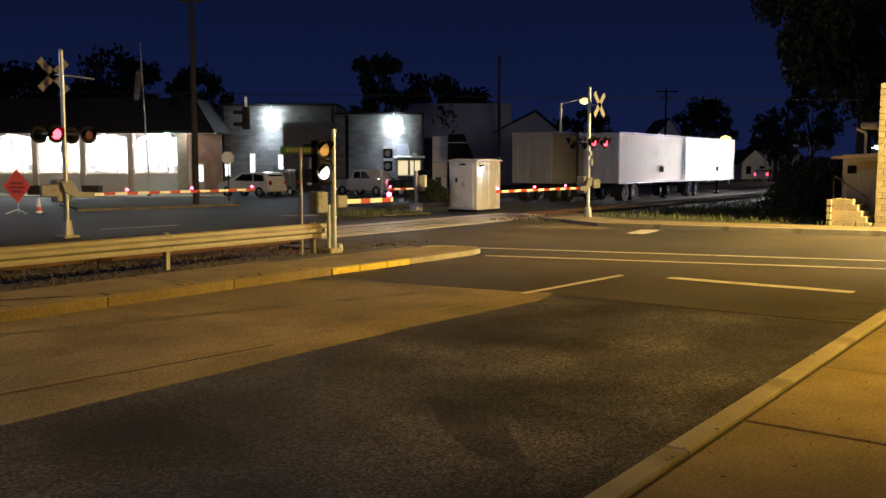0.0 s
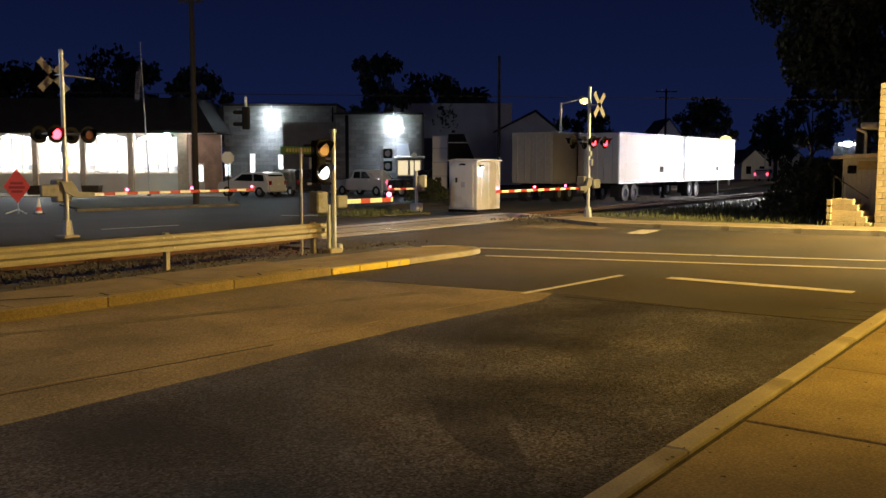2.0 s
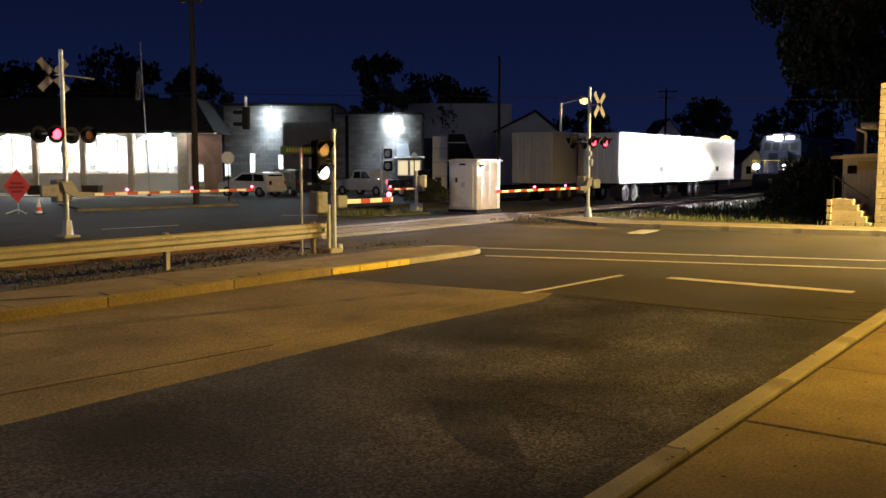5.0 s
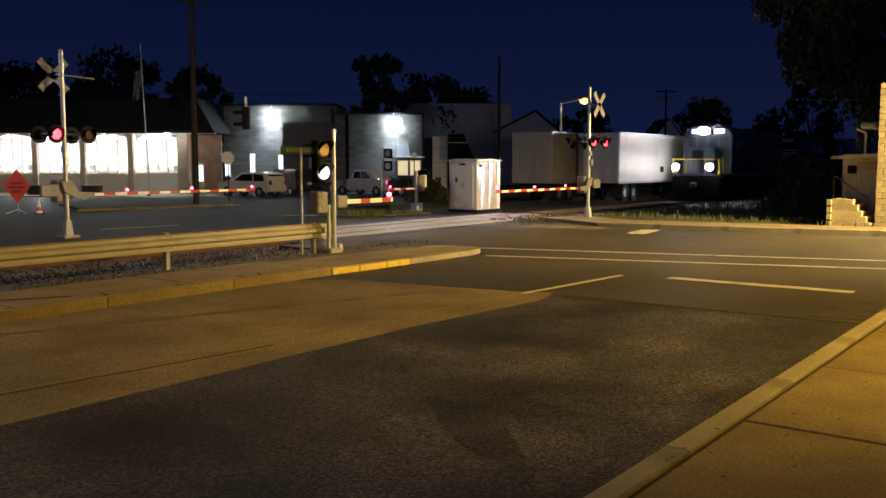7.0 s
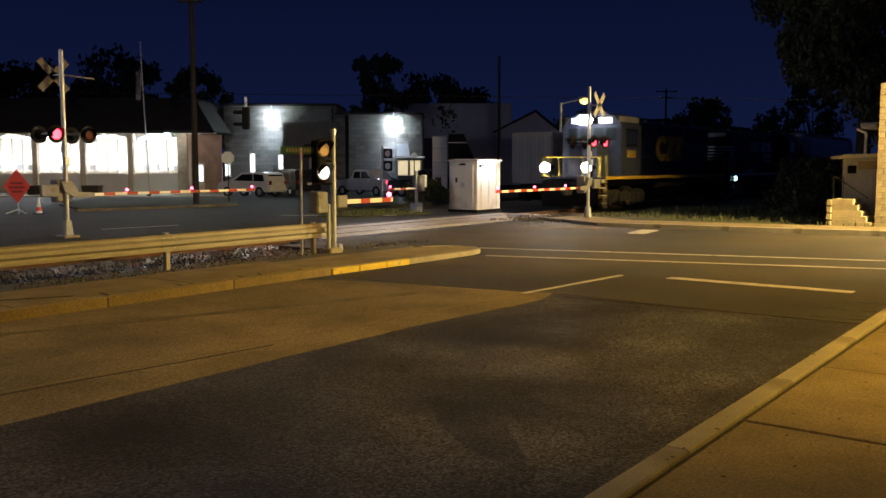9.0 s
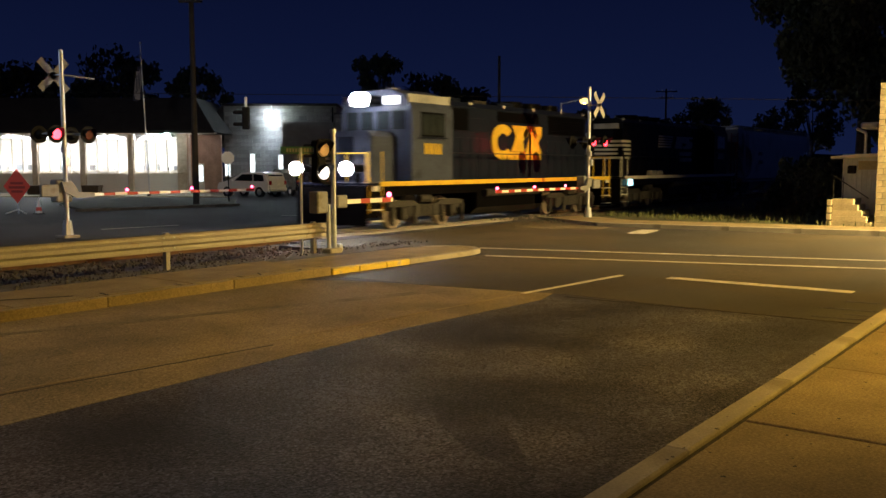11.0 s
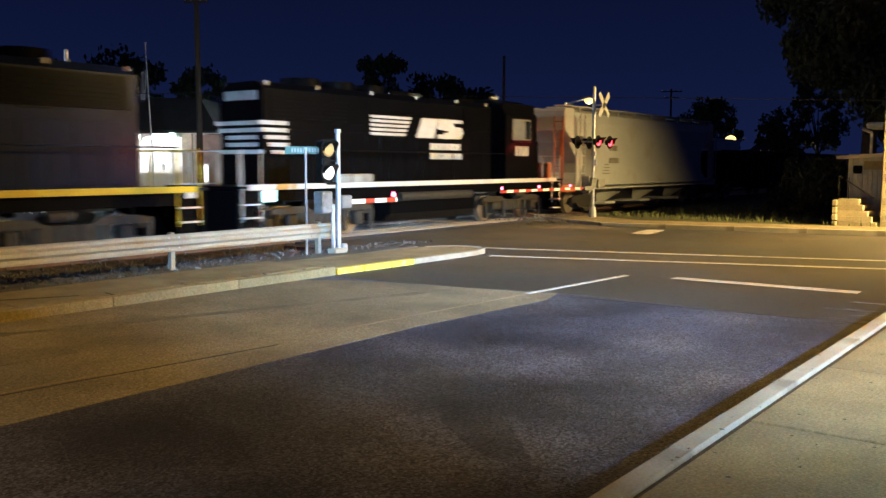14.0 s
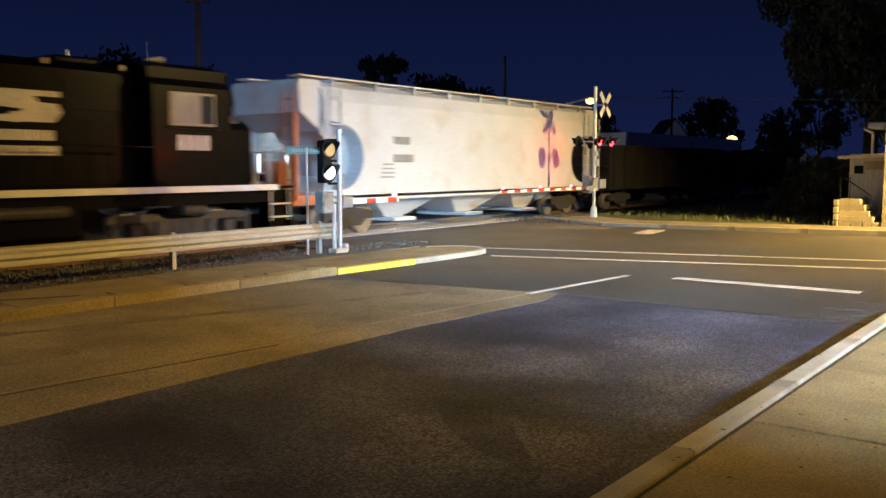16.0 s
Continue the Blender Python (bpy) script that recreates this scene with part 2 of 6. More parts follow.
seam("road_seam_1", (-2.0, 8.62), (7.1, 7.57), 0.035, JOINT, "thin dark seam in the concrete lane")
seam("road_seam_2", (3.0, 12.4 - 0.75), (12.0, 8.6), 0.22, STAIN, "broad faint dark wheel stain on the concrete")
seam("road_seam_3", (-6.0, 9.9), (5.5, 9.2), 0.3, STAIN, "broad faint dark wheel stain on the concrete")
seam("road_seam_4", (12.5, 6.6), (12.62, 2.3), 0.05, JOINT, "dark paving seam across the asphalt", 0.0055)
# shadow lines cast from off to the right, painted as dark strips
for k, (x, y, L) in enumerate(((12.9, 2.5, 0.9), (13.75, 2.65, 0.8), (14.6, 2.5, 0.7), (13.3, 2.35, 0.5))):
    seam("road_seam_%d" % (k + 5), (x, y + L / 2), (x + 0.08, y - L / 2), 0.10, ASPHALT, "dark strip painting a cast shadow on the asphalt", 0.0062)

# darker bands and a kerbside strip on the near road
ASPHALT_DARK = material("darker_asphalt_band", (0.031, 0.031, 0.048), 0.66, vary=0.75, scale=0.6, fine=40, bump=1.0, span=0.2, grain=0.85, grain_scale=42, spot=(0.044, 0.043, 0.060), spot_scale=1.4, spot_at=0.52)


def band(name, p, q, w, label):
    """A darker strip of road with a ragged outline from p to q."""
    p, q = Vector(p), Vector(q)
    d = q - p
    side = Vector((-d.y, d.x)).normalized()
    n = max(8, int(d.length / 0.12))
    rows = [p + d * (i / n) for i in range(n + 1)]
    edges = []
    for sgn in (1, -1):
        wob = 0.0
        for i, c in enumerate(rows):
            wob = 0.7 * wob + random.uniform(-0.035, 0.035)
            taper = min(1.0, 0.35 + 1.6 * min(i, n - i) / n)
            e = c + side * sgn * (w / 2 * taper + wob)
            edges.append((e.x, e.y, 0.0035))
    return structure(name, S().poly_sheet(edges, n + 1), ASPHALT_DARK, label, "road")


band("road_band_1", (7.3, 4.85), (6.62, 2.68), 0.5, "darker band across the asphalt")
band("road_band_2", (6.35, 4.7), (5.15, 2.95), 0.42, "darker band across the asphalt")
band("road_band_3", (4.2, 2.56), (11.0, 2.36), 0.34, "darker strip along the near kerb")

# painted markings
def stripe(name, p, q, w, label, z=0.008):
    p, q = Vector((*p, z)), Vector((*q, z))
    d = q - p
    sh = S()
    n = max(1, int(d.length / 1.5))
    for i in range(n):
        a, b = p + d * (i / n), p + d * ((i + 1) / n)
        t = math.degrees(math.atan2(d.y, d.x))
        sh.box(((a + b) / 2)[:], (d.length / n, w * random.uniform(0.9, 1.05), 0.006), t)
    return structure(name, sh, WHITE_PAINT, label, "road marking")


stripe("crosswalk_line_1", (18.70, 12.3), (22.2, 0.6), 0.16, "worn white crosswalk line on asphalt")
stripe("crosswalk_line_2", (17.15, 11.15), (20.6, 0.2), 0.16, "worn white crosswalk line on asphalt")
stripe("stop_line", (15.75, 6.15), (15.72, 2.95), 0.30, "faded white stop line on asphalt")
stripe("lane_line_1", (12.4, 7.33), (15.6, 7.03), 0.11, "thin white lane line on asphalt")
seam("lane_line_2", (2.0, 8.15), (12.45, 7.32), 0.05, CONCRETE, "faint pale line worn into the concrete", 0.006)
stripe("stop_bar_far", (25.35, 11.0), (27.2, 11.28), 0.62, "bright white stop bar before the track")
stripe("lane_dash_far", (16.9, 26.05), (19.7, 25.7), 0.14, "faint white dash on the far street", 0.003)
structure("road_patch_bright", S().box((26.7, 14.1, 0.004), (1.3, 2.7, 0.004), 14), STAIN, "pale concrete apron beside the far kerb", "road patch")

# kerbs and pavements
def kerb_run(name, pts, w, h, label, mat=KERB):
    """Kerb stones in 2.4 m lengths along a line, each with a small joint."""
    holder = tagged(new(name), label, "kerb", "", "structure")
    for (x0, y0), (x1, y1) in zip(pts, pts[1:]):
        L = math.hypot(x1 - x0, y1 - y0)
        n = max(1, round(L / 2.4))
        t = math.degrees(math.atan2(y1 - y0, x1 - x0))
        sh = S().box((0, 0, h / 2 - 0.1), (L / n - 0.006, w, h + 0.2), bevel=0.014)
        me = sh.mesh("kerb_stone", mat)
        for i in range(n):
            k = (i + 0.5) / n
            ob = part("kerb_stone", me, KERB, holder)
            ob.matrix_local = pose(x0 + (x1 - x0) * k, y0 + (y1 - y0) * k, random.uniform(-0.003, 0.003), 0, 0, t + random.uniform(-0.08, 0.08))
    return holder


kerb_run("kerb_near", [(-14, 2.64), (13.2, 2.0), (15.4, 1.29), (16.9, -0.9), (17.4, -12)], 0.18, 0.15, "pale concrete kerb along the near pavement")
kerb_run("kerb_left", [(-14, 11.78), (12.4, 11.66)], 0.16, 0.16, "worn cracked concrete kerb beneath the guardrail", CONCRETE)
kerb_run("kerb_far", [(30.0, 17.0), (28.1, 13.6), (29.6, 4.9), (33.6, -30)], 0.2, 0.12, "pale concrete kerb of the cross street")


def paving(name, x0, x1, y0, y1, z, step, mat, label, turn=0.0):
    holder = tagged(new(name), label, "pavement", "", "structure")
    holder.matrix_world = pose(8, 2, 0, 0, 0, turn) @ pose(-8, -2, 0)
    part("joint_bed", S().box(((x0 + x1) / 2, (y0 + y1) / 2, z - 0.135), (x1 - x0, y1 - y0 + 0.16, 0.2)), JOINT, holder)
    n = round((x1 - x0) / step)
    me = S().box((0, 0, -0.05), (step - 0.035, y1 - y0 - 0.01, 0.1), bevel=0.008).mesh("slab", mat)
    for i in range(n):
        ob = part("slab", me, mat, holder)
        ob.matrix_local = pose(x0 + (i + 0.5) * step, (y0 + y1) / 2, z + random.uniform(-0.004, 0.004), random.uniform(-0.15, 0.15), random.uniform(-0.15, 0.15), 0)
    return holder


paving("pavement_near", -11.56, 13.63, -0.3, 1.975, 0.145, 2.29, CONCRETE, "tan concrete pavement slabs with dark joints", -1.45)
paving("pavement_near_inner", -11.56, 15.92, -2.6, -0.31, 0.145, 2.29, CONCRETE, "tan concrete pavement slabs with dark joints", -1.45)
structure("pavement_yard", S().box((2, -9.6, -0.035), (27.0, 13.6, 0.32)), CONCRETE, "plain concrete apron behind the pavement", "pavement")
paving("pavement_left", -12.0, 12.6, 11.87, 13.45, 0.15, 3.05, CONCRETE, "worn concrete pavement with cracked edge")
# island nose with a yellow kerb
nose = S()
nose.prism([(12.45, 11.72), (15.0, 11.60), (17.3, 11.55), (17.75, 11.8), (17.9, 12.25), (17.75, 12.75), (17.0, 13.25), (14.6, 13.4), (12.62, 13.5), (12.62, 11.9)], -0.1, 0.10, "z")
structure("pavement_nose", nose, CONCRETE, "rounded concrete corner of the pavement", "pavement")
ynose = S()
edge = [(12.45, 11.70), (13.2, 11.66), (14.0, 11.62), (14.75, 11.60)]
for (x0, y0), (x1, y1) in zip(edge, edge[1:]):
    ynose.box(((x0 + x1) / 2, (y0 + y1) / 2 - 0.03, 0.035), (math.hypot(x1 - x0, y1 - y0) - 0.01, 0.16, 0.17), math.degrees(math.atan2(y1 - y0, x1 - x0)), bevel=0.015)
structure("kerb_yellow", ynose, YELLOW_PAINT, "yellow painted kerb at the rounded corner", "kerb")
rim = S()
arc = [(14.78, 11.585), (15.5, 11.575), (16.2, 11.56), (17.1, 11.55), (17.6, 11.66), (17.9, 11.95), (17.97, 12.3), (17.8, 12.75), (17.3, 13.15)]
for (x0, y0), (x1, y1) in zip(arc, arc[1:]):
    rim.box(((x0 + x1) / 2, (y0 + y1) / 2, 0.03), (math.hypot(x1 - x0, y1 - y0) + 0.02, 0.13, 0.17), math.degrees(math.atan2(y1 - y0, x1 - x0)), bevel=0.015)
structure("kerb_nose", rim, KERB, "pale concrete kerb round the corner", "kerb")
# far pavement beyond the cross street
fp = S()
fp.prism([(29.75, 5.0), (28.3, 13.5), (30.1, 16.5), (31.9, 16.2), (30.3, 13.2), (31.6, 5.2), (36, -30), (33.8, -30)], -0.1, 0.1, "z")
structure("pavement_far", fp, CONCRETE, "pale concrete pavement along the cross street", "pavement")
structure("grass_bank_soil", S().prism([(31.9, 16.0), (30.4, 13.2), (31.7, 5.6), (37, -6), (140, 2), (140, 16.4)], -0.2, 0.05, "z"), TURF, "grassy verge soil beside the track", "verge")

# scattered chips and cracks on the left pavement edge
crack = S()
for x, y, L, a in ((7.75, 11.85, 0.5, 80), (9.1, 11.82, 0.4, 85), (10.8, 11.8, 0.45, 60), (10.4, 11.79, 0.3, 100), (6.9, 12.4, 1.1, -28), (11.6, 11.75, 0.5, 20)):
    crack.box((x, y, 0.153), (L, 0.035, 0.006), a)
    crack.box((x + 0.02, 11.70, 0.08), (0.03, 0.02, 0.15), 0)
structure("pavement_cracks", crack, JOINT, "dark weedy cracks in the kerb and pavement", "crack")

# ---- railway ----
TRACK = 19.1
bed = S().prism([(16.6, -0.24), (17.3, -0.13), (20.9, -0.13), (21.6, -0.24), (21.6, -0.3), (16.6, -0.3)], -60, 260, "x")
structure("ballast_bed", bed, GRAVEL, "dark crushed stone track bed", "ballast")


def rail_profile(y):
    return [(y - 0.07, -0.15), (y + 0.07, -0.15), (y + 0.07, -0.135), (y + 0.012, -0.11), (y + 0.012, -0.03), (y + 0.036, -0.02), (y + 0.036, 0.012), (y - 0.036, 0.012), (y - 0.036, -0.02), (y - 0.012, -0.03), (y - 0.012, -0.11), (y - 0.07, -0.135)]


for k, y in enumerate((TRACK - 0.75, TRACK + 0.75)):
    rail = structure("rail_%d" % (k + 1), S().prism(rail_profile(y), -60, 260, "x"), RUST, "rusty steel rail with a polished running top", "rail")
    part("railhead", S().box((100, y, 0.0165), (320, 0.062, 0.009)), RAIL, rail, "polished steel running surface")
tie_holder = tagged(new("track_ties"), "dark creosoted timber railway ties", "railway ties", "", "structure")
tie_me = S().box((0, 0, -0.19), (0.23, 2.6, 0.14), bevel=0.01).mesh("tie", TIE)
for i in range(240):
    x = -8 + 0.52 * i
    if 17.8 < x < 31.6:
        continue
    part("tie", tie_me, TIE, tie_holder).matrix_local = pose(x, TRACK + random.uniform(-0.03, 0.03), random.uniform(-0.01, 0.01), 0, 0, random.uniform(-1.2, 1.2))
# crossing panels
cross = tagged(new("crossing_surface"), "pale concrete level crossing panels between asphalt", "level crossing", "", "structure")
for y, w in ((TRACK - 1.20, 0.75), (TRACK, 1.26), (TRACK + 1.20, 0.75)):
    me = S().box((0, 0, -0.11), (2.42, w, 0.24), bevel=0.012).mesh("panel", PANEL)
    for i in range(6):
        part("panel", me, PANEL, cross).matrix_local = pose(18.6 + 1.0 + i * 2.44, y, 0.008 + random.uniform(-0.004, 0.004))
for y0, y1, n in ((16.9, 17.5, "near"), (20.7, 21.4, "far")):
    structure("crossing_apron_" + n, S().box((24.2, (y0 + y1) / 2, -0.1), (14.2, y1 - y0, 0.21)), ASPHALT, "asphalt apron at the crossing", "road")
# loose ballast stones, nearest stretch, and gravel patch at the far signal
stones = S()
for i in range(2600):
    x = random.uniform(2.0, 19.0)
    y = random.uniform(13.5, 17.6) if i % 5 else random.uniform(17.2, 21.0)
    if x > 12.4 and y < 14.2:
        continue
    r = random.uniform(0.02, 0.06)
    m = pose(x, y, (0.09 - 0.05 * (y - 13.46) if y < 15.6 else -0.04 - 0.05 * (y > 16.5)) + r * 0.2, random.uniform(0, 90), random.uniform(0, 90), random.uniform(0, 90))
    stones.poly([(m @ Vector(v)) for v in ((r, 0, 0), (-r, 0, 0), (0, r * 0.8, 0), (0, -r * 0.8, 0), (0, 0, r * 0.7), (0, 0, -r * 0.7))], [(0, 2, 4), (2, 1, 4), (1, 3, 4), (3, 0, 4), (2, 0, 5), (1, 2, 5), (3, 1, 5), (0, 3, 5)])
for i in range(1200):
    x, y = random.gauss(31.3, 1.6), random.gauss(16.6, 0.7)
    r = random.uniform(0.02, 0.055)
    m = pose(x, y, 0.03 + r * 0.3, random.uniform(0, 90), random.uniform(0, 90), random.uniform(0, 90))
    stones.poly([(m @ Vector(v)) for v in ((r, 0, 0), (-r, 0, 0), (0, r * 0.8, 0), (0, -r * 0.8, 0), (0, 0, r * 0.7), (0, 0, -r * 0.7))], [(0, 2, 4), (2, 1, 4), (1, 3, 4), (3, 0, 4), (2, 0, 5), (1, 2, 5), (3, 1, 5), (0, 3, 5)])
tagged(part("ballast_stones", stones, GRAVEL), "loose grey crushed stones beside the rails", "gravel", "", "stuff")
structure("ballast_shoulder", S().prism([(13.46, -0.2), (13.46, 0.09), (14.6, 0.04), (15.6, -0.02), (16.9, -0.12), (16.9, -0.2)], -30, 17.4, "x"), GRAVEL, "dark gravel strip behind the guardrail", "ballast")
structure("gravel_pad", S().prism([(29.6, 17.2), (30.3, 15.9), (31.9, 15.6), (34.5, 16.2), (35.0, 17.3)], -0.1, 0.045, "z"), GRAVEL, "gravel pad at the foot of the crossing signal", "gravel")
structure("grass_patch_far_soil", S().prism([(27.0, 23.6), (26.2, 25.2), (30.2, 26.2), (31.0, 23.0)], -0.1, 0.06, "z"), TURF, "small grass patch at the far corner", "verge")
stripe("kerb_far_corner", (25.6, 26.7), (28.5, 22.95), 0.18, "pale kerb of the far corner patch", 0.04)

# grass tufts on the verge
tuft = S()
for i in range(5200):
    if i % 9 == 0:
        x, y = random.uniform(26.8, 31), random.uniform(23.2, 26)
    else:
        y = random.uniform(5.5, 16.0)
        x = random.uniform(31.8 if y < 13 else 32.4, 40) + (abs(random.gauss(0, 6)) if i % 2 else 0)
    h, a, w = random.uniform(0.08, 0.30), random.uniform(0, 6.28), random.uniform(0.015, 0.035)
    dx, dy = math.cos(a), math.sin(a)
    lean = random.uniform(0.0, 0.12)
    tuft.poly([(x - dx * w, y - dy * w, 0.03), (x + dx * w, y + dy * w, 0.03), (x + dy * lean, y - dx * lean, h)], [(0, 1, 2)])
tagged(part("verge_grass", tuft, GRASSY), "unmown green grass on the verge", "grass", "", "stuff")

# small dark chips on the near pavement
chips = S()
for i in range(150):
    x, y, r = random.uniform(4.5, 13.5), random.uniform(-0.6, 2.3), random.uniform(0.006, 0.022)
    chips.poly([(x + r * math.cos(a) * random.uniform(0.6, 1.4), y + r * math.sin(a) * random.uniform(0.6, 1.2), 0.1535) for a in (0, 1.2, 2.4, 3.8, 5.1)], [(0, 1, 2, 3, 4)])
tagged(part("pavement_chips", chips, JOINT), "small dark chips and leaf bits on the pavement", "litter", "", "stuff")
weeds = S()
for i in range(260):
    x = random.choice((7.75, 9.1, 10.4, 10.8, 11.6)) + random.gauss(0, 0.12) if i % 3 else random.uniform(5, 12)
    a, h = random.uniform(0, 6.28), random.uniform(0.03, 0.10)
    y = 11.68 + random.uniform(-0.03, 0.03)
    weeds.poly([(x - 0.008, y, 0.0), (x + 0.008, y, 0.0), (x + 0.04 * math.cos(a), y - 0.04 * abs(math.sin(a)), h)], [(0, 1, 2)])
tagged(part("kerb_weeds", weeds, GRASSY), "thin weeds growing along the cracked kerb", "weeds", "", "stuff")

# ---- crossing equipment ----
def guardrail():
    g = thing("guardrail", (0, 14.5, 0.0), "weathered tan steel guardrail beside the pavement", "guardrail")
    w = [(0, 0.30), (0.035, 0.33), (0.035, 0.40), (-0.045, 0.45), (-0.045, 0.50), (0.035, 0.545), (0.035, 0.61), (0, 0.64), (-0.012, 0.64), (0.02, 0.60), (0.02, 0.555), (-0.06, 0.51), (-0.06, 0.44), (0.02, 0.39), (0.02, 0.335), (-0.012, 0.30)]
    w = [(u - 0.12, v + 0.12) for u, v in w]
    for x0, x1 in ((-30, -5.2), (-5.18, 2.8), (2.82, 10.78), (10.8, 15.0)):
        part("beam", S().prism(w, x0, x1, "x"), GUARD, g)
    part("end_wing", S().prism([(u - 0.01, v) for u, v in w], 14.6, 15.45, "x"), GUARD, g)
    for x in (-5.2, 2.8, 10.8):
        part("splice", S().prism([(u - 0.006, v) for u, v in w], x - 0.2, x + 0.2, "x"), GUARD, g)
        for dx in (-0.12, 0.12):
            for z in (0.49, 0.69):
                part("bolt", S().tube((x + dx, -0.125, z), (x + dx, -0.105, z), 0.018, seg=8), GALV, g)
    for x in (-5.2, -1.2, 2.8, 6.8, 10.8, 14.9):
        part("post", S().box((x, -0.02, 0.3), (0.10, 0.12, 0.98), bevel=0.01), GUARD, g)


guardrail()


def flasher(parent, y, x, z, face, lit, name="flasher"):
    """One round crossing light: a black disc, a hood, a lens. face: +1 or -1 along y."""
    f = part(name, S().tube((x, y, z), (x, y + face * 0.03, z), 0.25, seg=24), BLACK, parent, "round black backboard")
    part("housing", S().tube((x, y, z), (x, y - face * 0.16, z), 0.15, 0.09, seg=16), BLACK, f)
    hood = S()
    seg = 14
    rows = []
    for k, (r, d) in enumerate(((0.165, 0.03), (0.17, 0.34))):
        rows.append([(x + r * math.cos(a), y + face * d * (1.0 if k == 0 else 0.45 + 0.55 * math.sin(a) ** 2 * (math.sin(a) > 0)), z + r * math.sin(a)) for a in [math.radians(-20 + 220 * i / (seg - 1)) for i in range(seg)]])
    hood.poly(rows[0] + rows[1], [(i, i + 1, seg + i + 1, seg + i) for i in range(seg - 1)])
    part("hood", hood, BLACK, f)
    part("lens", S().tube((x, y + face * 0.03, z), (x, y + face * 0.055, z), 0.15, 0.13, seg=20), (LENS_REAR if face > 0 and z < 2.99 and parent.location.x > 20 else LENS_RED) if lit else LENS_OFF, f, "lit red lens" if lit else "dark red lens")
    return f


def arm_part(parent, length, direction, z):
    """A striped gate arm, tapered, with three red lamps."""
    a = part("gate_arm", S().box((direction * length / 2, 0, z), (length, 0.03, 0.085), bevel=0.006), SIGN_WHITE, parent, "striped white gate arm, lowered")
    n = int(length / 0.8)
    for i in range(n):
        x = direction * (length - 0.2 - i * 0.8)
        part("stripe", S().box((x, 0, z), (0.38, 0.036, 0.09)), SIGN_RED, a, "red reflective stripe")
    spots = (length - 0.12, length * 0.62, length * 0.28) if length > 3 else (length - 0.12,)
    for x in spots:
        k = S()
        k.tube((direction * x, 0, z + 0.04), (direction * x, 0, z + 0.09), 0.02, seg=8)
        part("lamp_stem", k, BLACK, a)
        part("arm_lamp", S().ball((direction * x, 0, z + 0.11), 0.048, 2), LENS_SMALL, a, "lit red gate arm lamp")
    return a


def gate_mechanism(parent, direction, z):
    part("gate_box", S().box((-direction * 0.02, 0.22, z), (0.50, 0.36, 0.66), bevel=0.04), HOUSING, parent, "grey gate machine housing")
    part("counterweight", S().box((-direction * 0.55, -0.06, z + 0.02), (0.55, 0.12, 0.36), bevel=0.03), HOUSING, parent)
    br = [(-0.18, z + 0.26), (0.16, z + 0.26), (0.34, z - 0.04), (0.85, z - 0.06), (0.85, z - 0.20), (0.28, z - 0.22), (-0.10, z - 0.02)]
    part("arm_bracket", S().prism([(direction * u, v) for u, v in br], -0.10, -0.03, "y"), HOUSING, parent)
    part("conduit_box", S().box((-direction * 0.02, -0.1, z + 0.85), (0.13, 0.12, 0.24), bevel=0.015), GALV, parent)


def mast_signal(x, y, height, face, direction, arm, lit, label, cross_turn, box=True):
    m = thing("crossing_signal", (x, y, 0.0), label, "crossing signal", "crossing signals")
    part("mast", S().tube((0, 0, 0.05), (0, 0, height), 0.065, seg=16), GALV, m, smooth=True)
    part("mast_cap", S().ball((0, 0, height), 0.07, 2), GALV, m)
    part("base", S().tube((0, 0, 0.0), (0, 0, 0.5), 0.17, 0.12, seg=8), GALV, m)
    part("base_plate", S().box((0, 0, 0.04), (0.5, 0.5, 0.08), bevel=0.02), KERB, m, "concrete footing")
    cb = part("crossbuck", S().tube((0, 0, height - 0.66), (0, face * 0.42, height - 0.66), 0.03, seg=8), GALV, m, "crossbuck bracket")
    cb.matrix_local = pose(0, 0, 0, 0, 0, cross_turn)
    for a in (45, -45):
        bl = part("crossbuck_blade", S().box((0, 0, 0), (1.2, 0.012, 0.22), bevel=0.004), BUCK_WHITE if face < 0 else SIGN_BACK, cb, "white reflective blade" if face < 0 else "dull back of a crossbuck blade")
        bl.matrix_local = pose(0, face * 0.42, height - 0.66, 0, a, 0)
    part("crossarm", S().tube((-0.55, 0, 3.0), (0.55, 0, 3.0), 0.035, seg=10), GALV, m)
    part("junction_box", S().box((0, face * 0.08, 3.0), (0.2, 0.16, 0.24), bevel=0.02), BLACK, m)
    for k, sx in enumerate((-0.5, 0.5)):
        part("flasher_bracket", S().tube((sx, -0.42, 3.0), (sx, 0.42, 3.0), 0.025, seg=8), GALV, m)
        flasher(m, face * 0.42, sx, 2.98, face, lit == k or face < 0)
        flasher(m, -face * 0.42, sx, 2.98, -face, lit == k)
    part("bracket_bell", S().box((0, face * 0.05, 2.55), (0.12, 0.14, 0.2), bevel=0.02), GALV, m)
    gate_mechanism(m, direction, 1.36)
    arm_part(m, arm, direction, 1.24)
    return m


near_signal = mast_signal(31.04, 15.45, 5.05, -1, -1, 6.7, 1, "galvanized crossing signal with lowered gate before the track", 0)
far_signal = mast_signal(14.4, 23.85, 5.35, 1, 1, 7.2, 0, "galvanized crossing signal with lowered gate across the track", 0)
arm = part("lamp_arm", S().tube((0, 0, 4.68), (0.9, -0.2, 4.62), 0.025, seg=8), GALV, far_signal)


